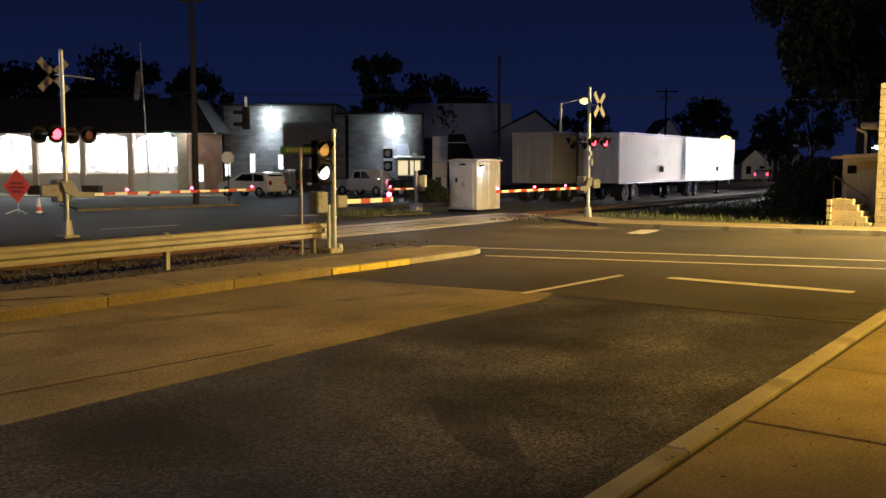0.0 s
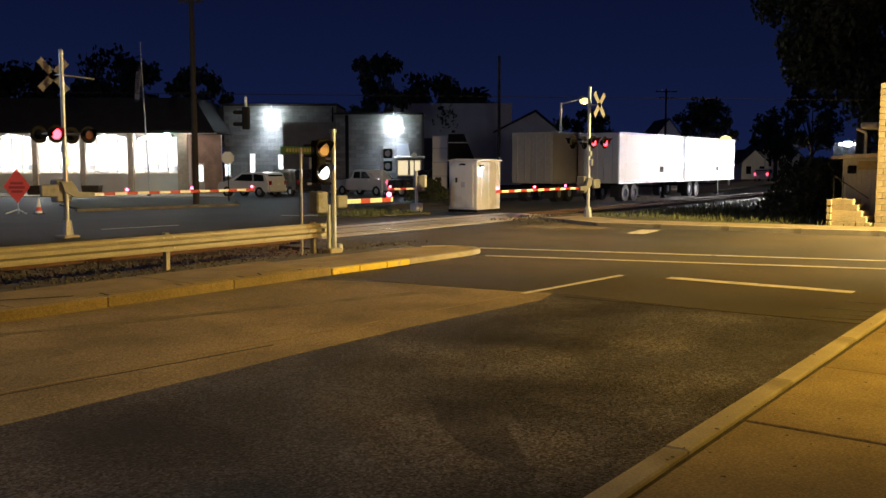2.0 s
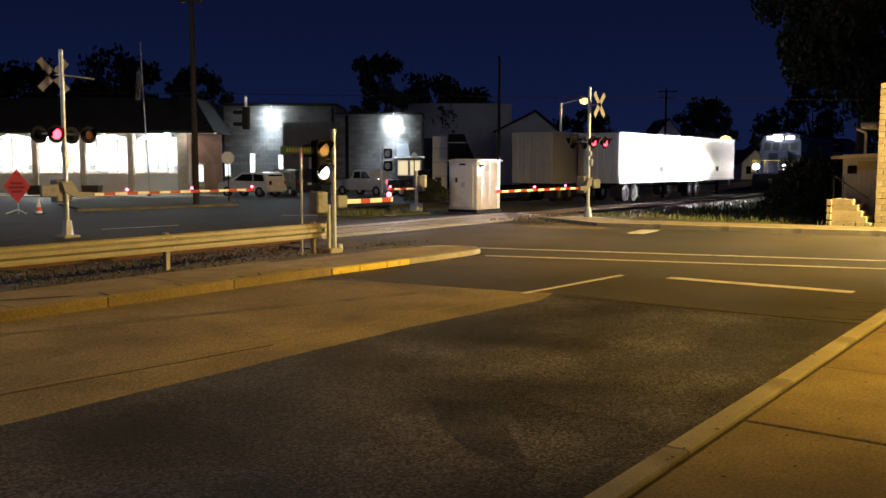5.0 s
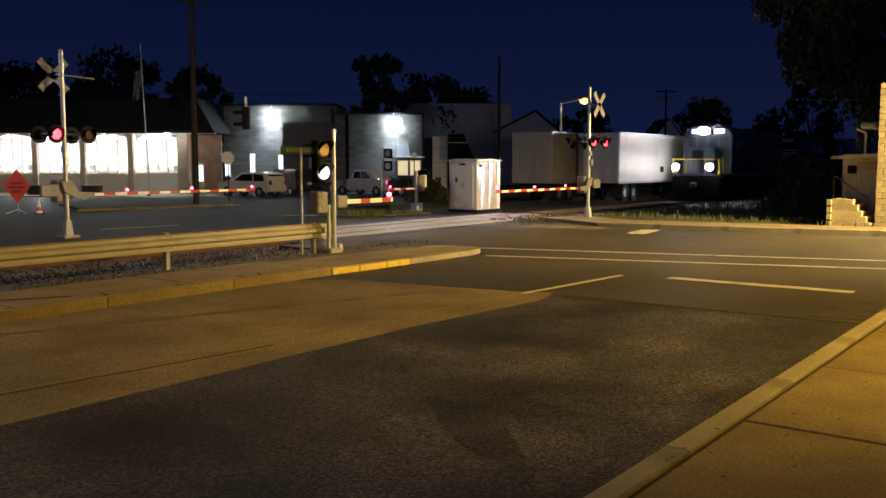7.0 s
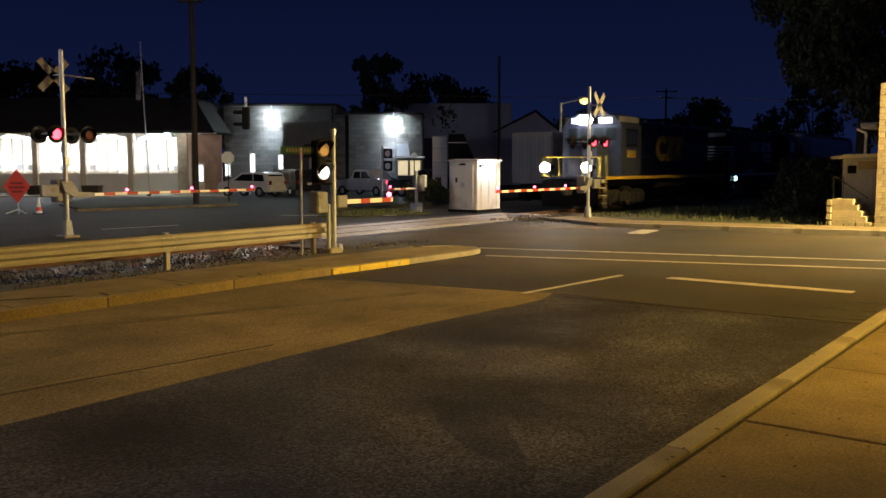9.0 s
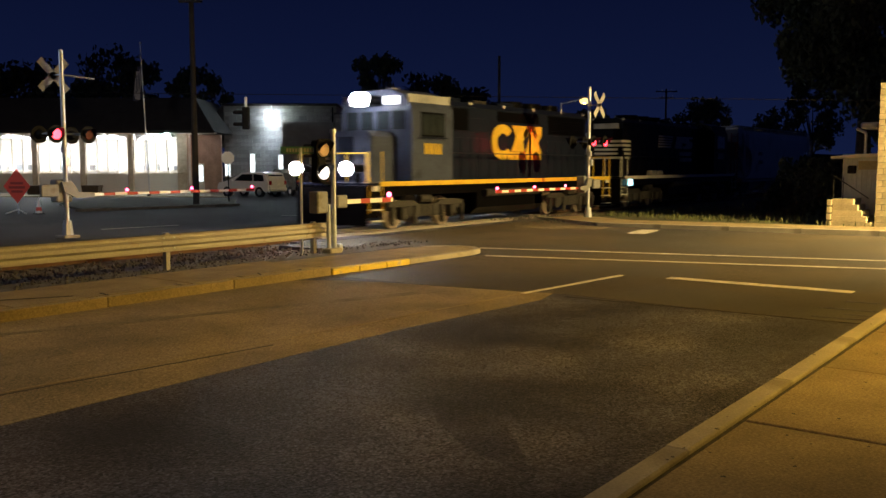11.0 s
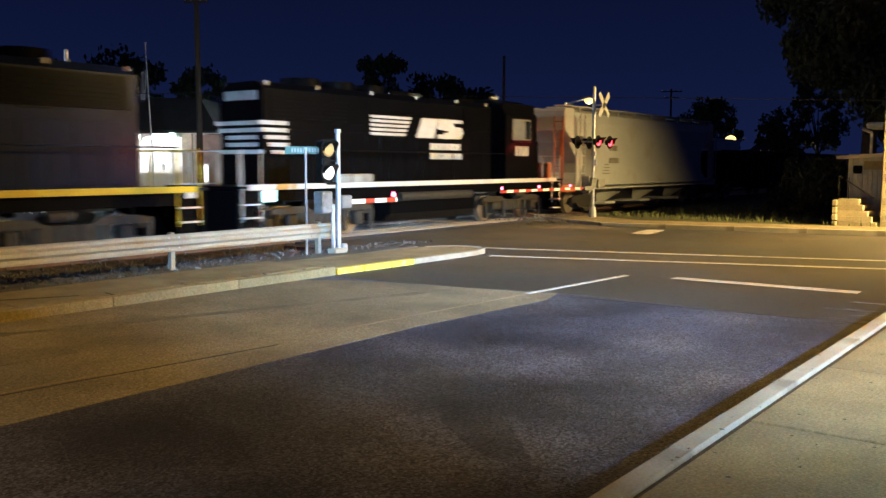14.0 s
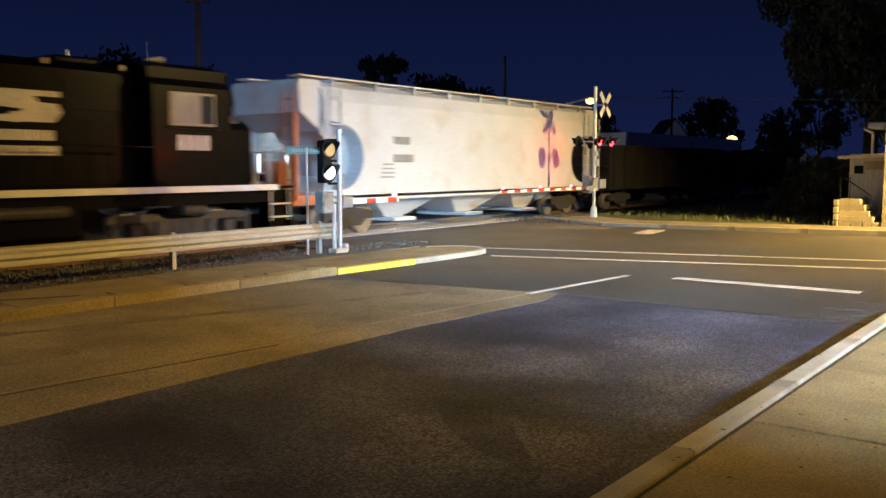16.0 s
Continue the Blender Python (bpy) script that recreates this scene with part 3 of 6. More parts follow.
def traffic_signal():
    """Post at the pavement corner: two-lamp signal head and a short exit gate."""
    t = thing("traffic_signal", (15.2, 14.1, 0.0), "grey signal post with two-lens black head and short gate", "traffic signal")
    part("post", S().tube((0, 0, 0), (0, 0, 2.85), 0.06, seg=14), GALV, t, smooth=True)
    part("post_cap", S().tube((0, 0, 2.85), (0, 0, 2.93), 0.085, 0.075, seg=14), GALV, t)
    part("side_post", S().tube((-0.16, 0.02, 0), (-0.16, 0.02, 1.2), 0.05, seg=12), GALV, t)
    part("footing", S().box((-0.05, 0, 0.08), (0.42, 0.28, 0.2), bevel=0.03), KERB, t)
    part("foot_bracket", S().box((0.14, -0.05, 0.18), (0.14, 0.1, 0.18), bevel=0.02), GALV, t)
    head = part("signal_head", S().box((-0.32, 0.16, 2.18), (0.28, 0.24, 0.98), bevel=0.03), BLACK, t, "black two-lens signal housing")
    for z in (2.46, 1.94):
        back = part("backplate", S().tube((-0.33, 0.03, z), (-0.335, -0.01, z), 0.215, seg=24), BLACK, head)
        part("lens", S().tube((-0.335, -0.015, z), (-0.34, -0.05, z), 0.165, 0.14, seg=22), LENS_WARM if z < 2.2 else LENS_DIM, back, "glowing pale lens")
        hood = S()
        rows = [[(-0.335 - 0.035 * d / 0.3 + r * math.cos(q), -0.01 - d * (1 if k == 0 else 0.35 + 0.65 * max(0.0, math.sin(q))), z + r * math.sin(q)) for q in [math.radians(-10 + 200 * i / 15) for i in range(16)]] for k, (r, d) in enumerate(((0.18, 0.0), (0.185, 0.30)))]
        hood.poly(rows[0] + rows[1], [(i, i + 1, 17 + i, 16 + i) for i in range(15)])
        part("visor", hood, BLACK, back)
    for z in (2.68, 2.2, 1.68):
        part("bracket", S().tube((-0.25, 0.12, z), (0, 0, z), 0.03, seg=8), BLACK, t)
    rear = part("rear_flasher", S().tube((-0.1, 0.30, 2.46), (-0.1, 0.33, 2.46), 0.25, seg=24), BLACK, t, "round black backboard facing the track")
    part("rear_bracket", S().tube((-0.1, 0.0, 2.46), (-0.1, 0.30, 2.46), 0.03, seg=8), BLACK, rear)
    part("rear_lens", S().tube((-0.1, 0.33, 2.46), (-0.1, 0.355, 2.46), 0.15, 0.13, seg=20), LENS_REAR, rear, "lit red lens")
    part("control_box", S().box((-0.38, 0.12, 1.25), (0.36, 0.3, 0.5), bevel=0.03), HOUSING, t, "grey gate machine housing")
    part("hinge", S().box((0.25, 0, 1.25), (0.36, 0.14, 0.3), bevel=0.03), HOUSING, t)
    a = part("gate_arm", S().box((1.3, 0, 1.24), (1.75, 0.03, 0.11), bevel=0.006), SIGN_WHITE, t, "short striped gate arm, lowered")
    for x in (1.12, 1.92):
        part("stripe", S().box((x, 0, 1.24), (0.34, 0.036, 0.115)), SIGN_RED, a, "red reflective stripe")
    part("arm_lamp", S().ball((2.02, -0.01, 1.37), 0.065, 2), LENS_SMALL, a, "lit red gate arm lamp")


traffic_signal()


def pedestrian_gate():
    g = thing("exit_gate", (31.0, 23.8, 0.0), "short galvanized gate post with lowered arm beyond the track", "crossing gate")
    part("post", S().tube((0, 0, 0), (0, 0, 1.85), 0.07, seg=14), GALV, g)
    part("base", S().box((0, 0, 0.22), (0.42, 0.42, 0.44), bevel=0.03), GALV, g)
    part("gate_box", S().box((0.18, 0, 1.3), (0.4, 0.4, 0.7), bevel=0.04), HOUSING, g, "grey gate machine housing")
    part("counterweight", S().box((0.5, -0.05, 1.4), (0.3, 0.12, 0.55), bevel=0.02), SIGN_WHITE, g)
    arm_part(g, 1.95, -1, 1.08)


pedestrian_gate()


def street_name_sign():
    s = thing("street_name_sign", (14.5, 14.45, 0.0), "green street name sign on a thin grey post", "street sign")
    part("post", S().tube((0, 0, 0), (0, 0, 2.5), 0.03, seg=10), GALV, s)
    b = part("blade", S().box((0, 0, 2.44), (0.92, 0.012, 0.17), -38, bevel=0.004), SIGN_GREEN, s, "green blade with white lettering bars")
    for i in range(10):
        t = part("lettering_bar", S().box((-0.30 + 0.066 * i, -0.0, 0), (0.045, 0.016, 0.085)), HOUSING, b)
        t.matrix_local = pose(0, 0, 2.44, 0, 0, -38)


street_name_sign()


def control_cabinet():
    c = thing("signal_cabinet", (33.0, 21.9, -0.02), "bare aluminium trackside signal cabinet, door closed", "signal cabinet")
    part("body", S().box((1.0, 0.8, 1.2), (1.95, 1.55, 2.2), bevel=0.03), ALUMINIUM, c)
    part("roof", S().prism([(-0.06, 2.3), (2.06, 2.3), (2.06, 2.36), (1.0, 2.42), (-0.06, 2.36)], -0.04, 1.64, "y"), ALUMINIUM, c)
    part("skid", S().box((1.0, 0.8, 0.06), (2.0, 1.6, 0.12)), BLACK, c)
    d = part("door", S().box((0.01, 0.84, 1.2), (0.04, 1.22, 1.95), bevel=0.01), ALUMINIUM, c)
    part("handle", S().box((-0.03, 1.12, 1.45), (0.05, 0.1, 0.22), bevel=0.01), BLACK, d)
    part("handle_plate", S().box((-0.02, 0.75, 1.25), (0.02, 0.22, 0.25), bevel=0.006), GALV, d)
    part("vent", S().prism([(0.62, 2.12), (0.98, 2.12), (0.92, 2.2), (0.68, 2.2)], -0.03, 0.0, "x"), BLACK, d)
    for x in (0.35, 1.0, 1.65):
        part("seam_rib", S().box((x, 0.012, 1.2), (0.05, 0.03, 2.1)), ALUMINIUM, c)
    for x in (0.06, 1.94):
        part("lifting_eye", S().ring((x, 0.05, 2.42), (0, 1, 0), 0.03, 0.055, 0.02, 10), GALV, c)
    lampb = part("wall_lamp", S().box((0.25, -0.06, 2.08), (0.24, 0.1, 0.12), bevel=0.015), BLACK, c)
    part("lamp_panel", S().box((0.25, -0.06, 2.012), (0.2, 0.08, 0.012)), BULB_COLD, lampb, "lit cold lamp panel")


control_cabinet()
lamp("cabinet_lamp", "POINT", (33.2, 21.65, 1.9), 14, COLD, size=0.05)

# ---- train ----
def paint(name, c, rough=0.32, spot=None):
    return material(name, c, rough, 0.0, spec=0.07, vary=0.22, scale=1.4, fine=20, bump=0.03, spot=spot, spot_scale=1.6, spot_at=0.62)


LOCO_GREY = paint("loco_grey_blue_paint", (0.009, 0.012, 0.024), 0.3, (0.007, 0.009, 0.017))
LOCO_CAB = paint("loco_cab_silver_grey_paint", (0.046, 0.056, 0.090), 0.3, (0.03, 0.036, 0.055))
LOCO_LIGHT = paint("loco_light_grey_paint", (0.30, 0.31, 0.32), 0.4, (0.2, 0.2, 0.2))
LOCO_BLACK = material("loco_black_paint", (0.0028, 0.0028, 0.0036), 0.3, spec=0.03, vary=0.3, scale=1.4, fine=20, bump=0.03)
LOCO_YELLOW = paint("loco_yellow_paint", (0.52, 0.36, 0.04), 0.45)
LOCO_WHITE = paint("loco_white_paint", (0.50, 0.50, 0.50), 0.45)
UNDER = material("greasy_running_gear", (0.022, 0.021, 0.021), 0.7, 0.2, vary=0.4, scale=5, fine=30, bump=0.3)
WHEEL = material("wheel_steel", (0.22, 0.19, 0.17), 0.5, 0.6, vary=0.3, scale=5)
HOPPER_PAINT = material("hopper_pale_grey_paint", (0.40, 0.42, 0.45), 0.5, vary=0.10, scale=0.6, fine=14, bump=0.03, spot=(0.36, 0.35, 0.34), spot_scale=0.7, spot_at=0.6, coat=0.1)
HOPPER_INK = material("faded_dark_lettering", (0.2, 0.19, 0.18), 0.7, vary=0.3, scale=4)
HOPPER_RUST = material("rusty_red_brake_rigging", (0.30, 0.10, 0.05), 0.8, vary=0.3, scale=4)
WINDOW_FRAME = material("dull_window_frame_metal", (0.16, 0.16, 0.165), 0.5, 0.3, vary=0.2, scale=5)
WINDOW_DARK = material("dark_cab_glass", (0.02, 0.025, 0.03), 0.08, vary=0.1, scale=3, bump=0)
# grey tone puts a reflection into the colour of these panes
WINDOW_PALE = material("cab_glass_painted_reflection", (0.16, 0.17, 0.185), 0.15, vary=0.3, scale=2.0, bump=0)
BEAM = glow("headlight_filament", (1.0, 0.90, 0.88), 480000)
LENS_LOCO = glow("headlight_reflector", (1.0, 0.93, 0.90), 60)
# glow for a ring that imitates the glare round each headlight
GLARE_RING = glow("headlight_glare_glow", (1.0, 0.95, 0.94), 150)
BOARD = glow("lit_number_board", (0.95, 0.97, 1.0), 3.0)
MARKER = glow("step_light_cyan", (0.45, 0.95, 1.0), 4.0)

WHEELS = []


def wheelset(parent, x, z=0.505):
    """One axle with two wheels, which turns as the train rolls."""
    s = S()
    s.tube((0, -0.9, 0), (0, 0.9, 0), 0.09, seg=10)
    for y in (-0.75, 0.75):
        s.tube((0, y - 0.065, 0), (0, y + 0.065, 0), 0.49, seg=28)
        s.ring((0, y + (0.08 if y < 0 else -0.08), 0), (0, 1, 0), 0.4, 0.525, 0.03, 28)
        for a in range(5):
            c, d = math.cos(a * 1.2566), math.sin(a * 1.2566)
            s.tube((c * 0.27, y - 0.075, d * 0.27), (c * 0.27, y + 0.075, d * 0.27), 0.06, seg=8)
    w = part("wheelset", s, WHEEL, parent)
    WHEELS.append((w, x, z, parent))
    w.matrix_local = pose(x, 0, z)
    return w


def loco_truck(parent, cx):
    """A two-axle truck with arched side frames, springs and brake gear."""
    t = part("truck", S().box((cx, 0, 0.62), (2.2, 1.5, 0.25)), UNDER, parent, "greasy two-axle truck")
    for sy in (-1, 1):
        o = [(-2.1, 0.62), (-2.1, 0.86), (-1.7, 0.93), (-0.8, 0.93), (-0.5, 0.78), (0.5, 0.78), (0.8, 0.93), (1.7, 0.93), (2.1, 0.86), (2.1, 0.62), (1.75, 0.62), (1.7, 0.74), (1.05, 0.74), (0.95, 0.45), (0.6, 0.38), (-0.6, 0.38), (-0.95, 0.45), (-1.05, 0.74), (-1.7, 0.74), (-1.75, 0.62)]
        f = S().prism([(cx + u, v) for u, v in o], sy * 1.08, sy * 1.22, "y")
        part("side_frame", f, UNDER, t)
        for ax in (-1.37, 1.37):
            part("journal_box", S().box((cx + ax, sy * 1.2, 0.52), (0.36, 0.3, 0.42), bevel=0.04), UNDER, t)
        for ax in (-0.75, 0.75, -1.95, 1.95):
            part("brake_hanger", S().box((cx + ax, sy * 1.26, 0.45), (0.16, 0.14, 0.62), bevel=0.03), UNDER, t)
        for ax in (-0.28, 0, 0.28):
            part("spring", S().tube((cx + ax, sy * 1.2, 0.4), (cx + ax, sy * 1.2, 0.78), 0.09, seg=10), UNDER, t)
        part("brake_cylinder", S().tube((cx - 0.6, sy * 1.28, 0.98), (cx + 0.05, sy * 1.28, 0.98), 0.13, seg=12), UNDER, t)
    for ax in (-1.37, 1.37):
        wheelset(parent, cx + ax)


def headlight(parent, place, r, fwd=-1):
    """A lamp recessed in a short can with a bright reflector, so that it throws a beam along the track."""
    x, y, z = place
    can = part("headlight_can", S().ring((x, y, z), (1, 0, 0), r * 1.02, r * 1.2, 0.7, 18), LOCO_BLACK, parent)
    part("headlight_back", S().tube((x - fwd * 0.35, y, z), (x - fwd * 0.34, y, z), r * 1.1, seg=18), LOCO_BLACK, can)
    part("headlight_reflector", S().tube((x - fwd * 0.30, y, z), (x + fwd * 0.34, y, z), r * 0.5, r * 1.0, seg=18, caps=False), LENS_LOCO, can, "glaring headlight reflector")
    part("headlight_lamp", S().tube((x - fwd * 0.32, y, z), (x - fwd * 0.31, y, z), r * 0.42, seg=14), BEAM, can, "burning headlight")
    # added ring widens the headlight to the size of its glare
    part("glare_ring", S().ring((x + fwd * 0.37, y, z), (1, 0, 0), r * 1.0, r * 1.9, 0.05, 24), GLARE_RING, can, "glowing ring that imitates headlight glare")


def locomotive(place, turn, label, body, sill, roofmat, lit):
    """A four-axle road switcher; the cab end faces -x in its own space."""
    L = thing("locomotive", place, label, "locomotive", turn=turn)
    part("underframe", S().box((0, 0, 1.28), (16.9, 2.7, 0.34)), LOCO_BLACK, L)
    part("walkway", S().box((0, 0, 1.50), (17.3, 3.06, 0.07)), body, L)
    for sy in (-1, 1):
        part("sill_stripe", S().box((0.15, sy * 1.535, 1.50), (16.4, 0.02, 0.15)), sill, L, "bright painted sill stripe")
    # long hood
    hood = S().prism([(-0.88, 1.5), (0.88, 1.5), (0.88, 4.18), (0.62, 4.38), (-0.62, 4.38), (-0.88, 4.18)], -4.17, 7.2, "x")
    h = part("long_hood", hood, body, L)
    door = S().box((0, 0, 0), (0.60, 0.025, 1.45), bevel=0.006).mesh("hood_door", body)
    upper = S().box((0, 0, 0), (1.2, 0.02, 0.5), bevel=0.006).mesh("hood_panel", body)
    slat = S().box((0, 0, 0), (2.9, 0.04, 0.03)).mesh("radiator_slat", LOCO_BLACK)
    latch = S().box((0, 0, 0), (0.03, 0.03, 0.12)).mesh("door_latch", body)
    for sy in (-1, 1):
        for i in range(17):
            part("hood_door", door, body, h).matrix_local = pose(-3.75 + 0.64 * i, sy * 0.885, 2.35)
            part("door_latch", latch, body, h).matrix_local = pose(-3.50 + 0.64 * i, sy * 0.905, 2.4)
        for i in range(6):
            part("hood_panel", upper, body, h).matrix_local = pose(-3.4 + 1.66 * i, sy * 0.885, 3.55)
        part("radiator_grille", S().box((5.3, sy * 0.888, 3.74), (3.3, 0.03, 0.78), bevel=0.006), LOCO_BLACK, h, "dark radiator opening")
        part("dynamic_brake_grille", S().box((1.3, sy * 0.888, 3.93), (3.2, 0.03, 0.38), bevel=0.006), LOCO_BLACK, h, "dark grille")
        for i in range(6):
            part("radiator_slat", slat, UNDER, h).matrix_local = pose(5.3, sy * 0.905, 3.40 + i * 0.11)
        part("air_intake", S().box((-3.15, sy * 0.9, 3.72), (1.7, 0.03, 0.78)), LOCO_BLACK, h)
    for x in (1.9, 3.4, 4.9):
        part("roof_fan", S().tube((x, 0, 4.36), (x, 0, 4.62), 0.62, 0.58, seg=24), roofmat, h)
    part("exhaust_stack", S().box((-0.4, 0, 4.45), (0.9, 0.3, 0.22), bevel=0.03), UNDER, h)
    for x in (-2.9, 0.9):
        part("blower_housing", S().box((x, 0, 4.42), (1.1, 1.2, 0.2), bevel=0.05), body, h)
    for x in (-3.9, -2.0, 0.3, 2.6, 5.0, 7.0):
        for sy in (-1, 1):
            part("lifting_lug", S().box((x, sy * 0.80, 4.33), (0.1, 0.06, 0.12), bevel=0.01), LOCO_WHITE, h, "white painted lug")
    # cab
    cabs = S().prism([(-1.53, 1.5), (1.53, 1.5), (1.53, 3.95), (1.2, 4.38), (0.7, 4.56), (-0.7, 4.56), (-1.2, 4.38), (-1.53, 3.95)], -6.45, -4.17, "x")
    c = part("cab", cabs, LOCO_CAB if lit else body, L)
    for sy in (-1, 1):
        part("roof_panel", S().box((-5.31, sy * 1.39, 4.18), (2.3, 0.02, 0.42), bevel=0.004), LOCO_LIGHT if lit else body, c)
    roof_set(c)
    for sy in (-1, 1):
        fr = part("side_window", S().box((-5.3, sy * 1.535, 3.42), (1.32, 0.03, 0.8), bevel=0.01), LOCO_BLACK if lit else WINDOW_FRAME, c, "framed cab side window")
        for k in (-1, 0, 1):
            part("pane", S().box((-5.3 + 0.42 * k, sy * 1.555, 3.42), (0.36, 0.012, 0.68)), WINDOW_PALE if (not lit and k >= 0) else WINDOW_DARK, fr)
        part("armrest", S().box((-5.3, sy * 1.57, 2.98), (1.5, 0.08, 0.05)), body, c)
        for k in range(4):
            part("number_bar", S().box((-5.68 + 0.25 * k, sy * 1.545, 2.62), (0.155, 0.02, 0.36), bevel=0.006), LOCO_WHITE if not lit else LOCO_YELLOW, c)
    for y in (-1.0, -0.35, 0.35, 1.0):
        part("windshield", S().box((-6.46, y, 3.55), (0.03, 0.5, 0.6), bevel=0.01), WINDOW_DARK, c)
    # nose
    n = part("short_hood", S().prism([(-0.88, 1.5), (0.88, 1.5), (0.88, 3.0), (0.7, 3.18), (-0.7, 3.18), (-0.88, 3.0)], -7.7, -6.45, "x"), LOCO_CAB if lit else body, L)
    part("nose_door", S().box((-7.71, 0.2, 2.3), (0.03, 0.7, 1.4), bevel=0.01), body, n)
    # number boards and headlight housing over the windshield
    for y in (-0.62, 0.62):
        part("number_board", S().box((-6.46, y * 1.15, 4.2), (0.12, 0.62, 0.26), bevel=0.01), BOARD if lit else LOCO_BLACK, c, "lit number board" if lit else "")
    hb = part("headlight_box", S().box((-6.47, 0, 4.2), (0.06, 0.56, 0.36), bevel=0.02), LOCO_BLACK, c)
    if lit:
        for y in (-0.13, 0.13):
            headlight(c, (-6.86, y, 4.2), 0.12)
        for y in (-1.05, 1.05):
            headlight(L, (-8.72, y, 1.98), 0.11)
            part("ditch_post", S().box((-8.55, y, 1.68), (0.12, 0.12, 0.32)), LOCO_BLACK, L)
    # platforms, steps, pilots, couplers
    for e in (-1, 1):
        part("pilot", S().box((e * 8.62, 0, 0.82), (0.08, 2.9, 1.2), bevel=0.02), LOCO_BLACK, L)
        part("coupler", S().box((e * 8.85, 0, 0.88), (0.55, 0.3, 0.34), bevel=0.06), UNDER, L)
        for sy in (-1, 1):
            st = part("step_well", S().box((e * 8.2, sy * 1.32, 0.95), (0.5, 0.04, 1.0)), LOCO_BLACK, L)
            for z in (0.35, 0.7, 1.05):
                part("step", S().box((e * 8.2, sy * 1.42, z), (0.55, 0.24, 0.035)), LOCO_WHITE, st, "white-edged step")
            for x in (8.5, 7.85):
                part("step_handrail", S().tube((e * x, sy * 1.45, 0.6), (e * x, sy * 1.45, 2.5), 0.02, seg=6), LOCO_YELLOW if lit else LOCO_WHITE, L, "bright grab rail")
        er = S()
        for y in (-1.4, -0.6, 0.6, 1.4):
            er.tube((e * 8.55, y, 1.5), (e * 8.55, y, 2.45), 0.02, seg=6)
        er.tube((e * 8.55, -1.4, 2.45), (e * 8.55, 1.4, 2.45), 0.02, seg=6)
        part("end_railing", er, LOCO_YELLOW if lit else LOCO_WHITE, L)
        part("step_lamp", S().box((e * 8.2, -1.48, 1.36), (0.3, 0.03, 0.16), bevel=0.01), LOCO_WHITE, L)
    part("side_railing", side_rail(), body, L)
    # fuel tank and trucks
    tank = [(-1.35, 0.55), (-1.05, 0.3), (1.05, 0.3), (1.35, 0.55), (1.35, 1.15), (-1.35, 1.15)]
    part("fuel_tank", S().prism(tank, -2.4, 2.4, "x"), LOCO_BLACK, L)
    for sy in (-1, 1):
        part("air_reservoir", S().tube((-2.0, sy * 1.42, 1.08), (2.0, sy * 1.42, 1.08), 0.14, seg=12), UNDER, L)
    loco_truck(L, -5.18)
    loco_truck(L, 5.18)
    return L


def side_rail():
    r = S()
    for sy in (-1, 1):
        for i in range(8):
            r.tube((-4.3 + 1.72 * i, sy * 1.48, 1.5), (-4.3 + 1.72 * i, sy * 1.48, 2.5), 0.016, seg=6)
        r.tube((-4.4, sy * 1.48, 2.5), (7.9, sy * 1.48, 2.5), 0.018, seg=6)
    return r


def roof_set(c):
    part("air_horn", S().tube((-4.9, 0.35, 4.66), (-5.35, 0.35, 4.68), 0.03, 0.09, seg=10), LOCO_LIGHT, c)
    part("antenna_dome", S().ball((-5.8, -0.3, 4.58), 0.16, 2, (1, 1, 0.6)), LOCO_WHITE, c)


lead = locomotive((112, TRACK, 0), 0, "grey and yellow four-axle diesel locomotive with blazing headlights", LOCO_GREY, LOCO_YELLOW, LOCO_BLACK, True)
second = locomotive((130, TRACK, 0), 180, "black four-axle diesel locomotive with white stripes", LOCO_BLACK, LOCO_WHITE, LOCO_BLACK, False)


def half_ring(sh, cx, cz, r_in, r_out, y0, y1, a0, a1, squash=1.0, seg=18):
    ang = [math.radians(a0 + (a1 - a0) * i / seg) for i in range(seg + 1)]
    out = [(cx + squash * r_out * math.cos(a), cz + r_out * math.sin(a)) for a in ang] + [(cx + squash * r_in * math.cos(a), cz + r_in * math.sin(a)) for a in reversed(ang)]
    sh.prism(out, y0, y1, "y")


# yellow emblem on the lead unit: plain rounded shapes
for sy in (-1, 1):
    a, b = sorted((sy * 0.90, sy * 0.912))
    e = S()
    half_ring(e, 0.1, 2.97, 0.34, 0.68, a, b, 40, 320, 1.25)
    e.prism([(0.7, 2.62), (1.75, 2.62), (1.6, 3.0), (1.95, 3.3), (1.9, 3.64), (0.75, 3.64), (1.05, 3.2)], a, b, "y")
    e.prism([(1.85, 2.3), (3.1, 2.3), (3.1, 2.62), (2.8, 2.97), (3.1, 3.32), (3.1, 3.64), (2.0, 3.64), (2.15, 3.2), (1.85, 2.75)], a, b, "y")
    e.prism([(0.55, 2.3), (1.84, 2.3), (1.84, 2.6), (0.55, 2.6)], a, b, "y")
    part("emblem", e, LOCO_YELLOW, lead, "large yellow emblem of plain shapes")
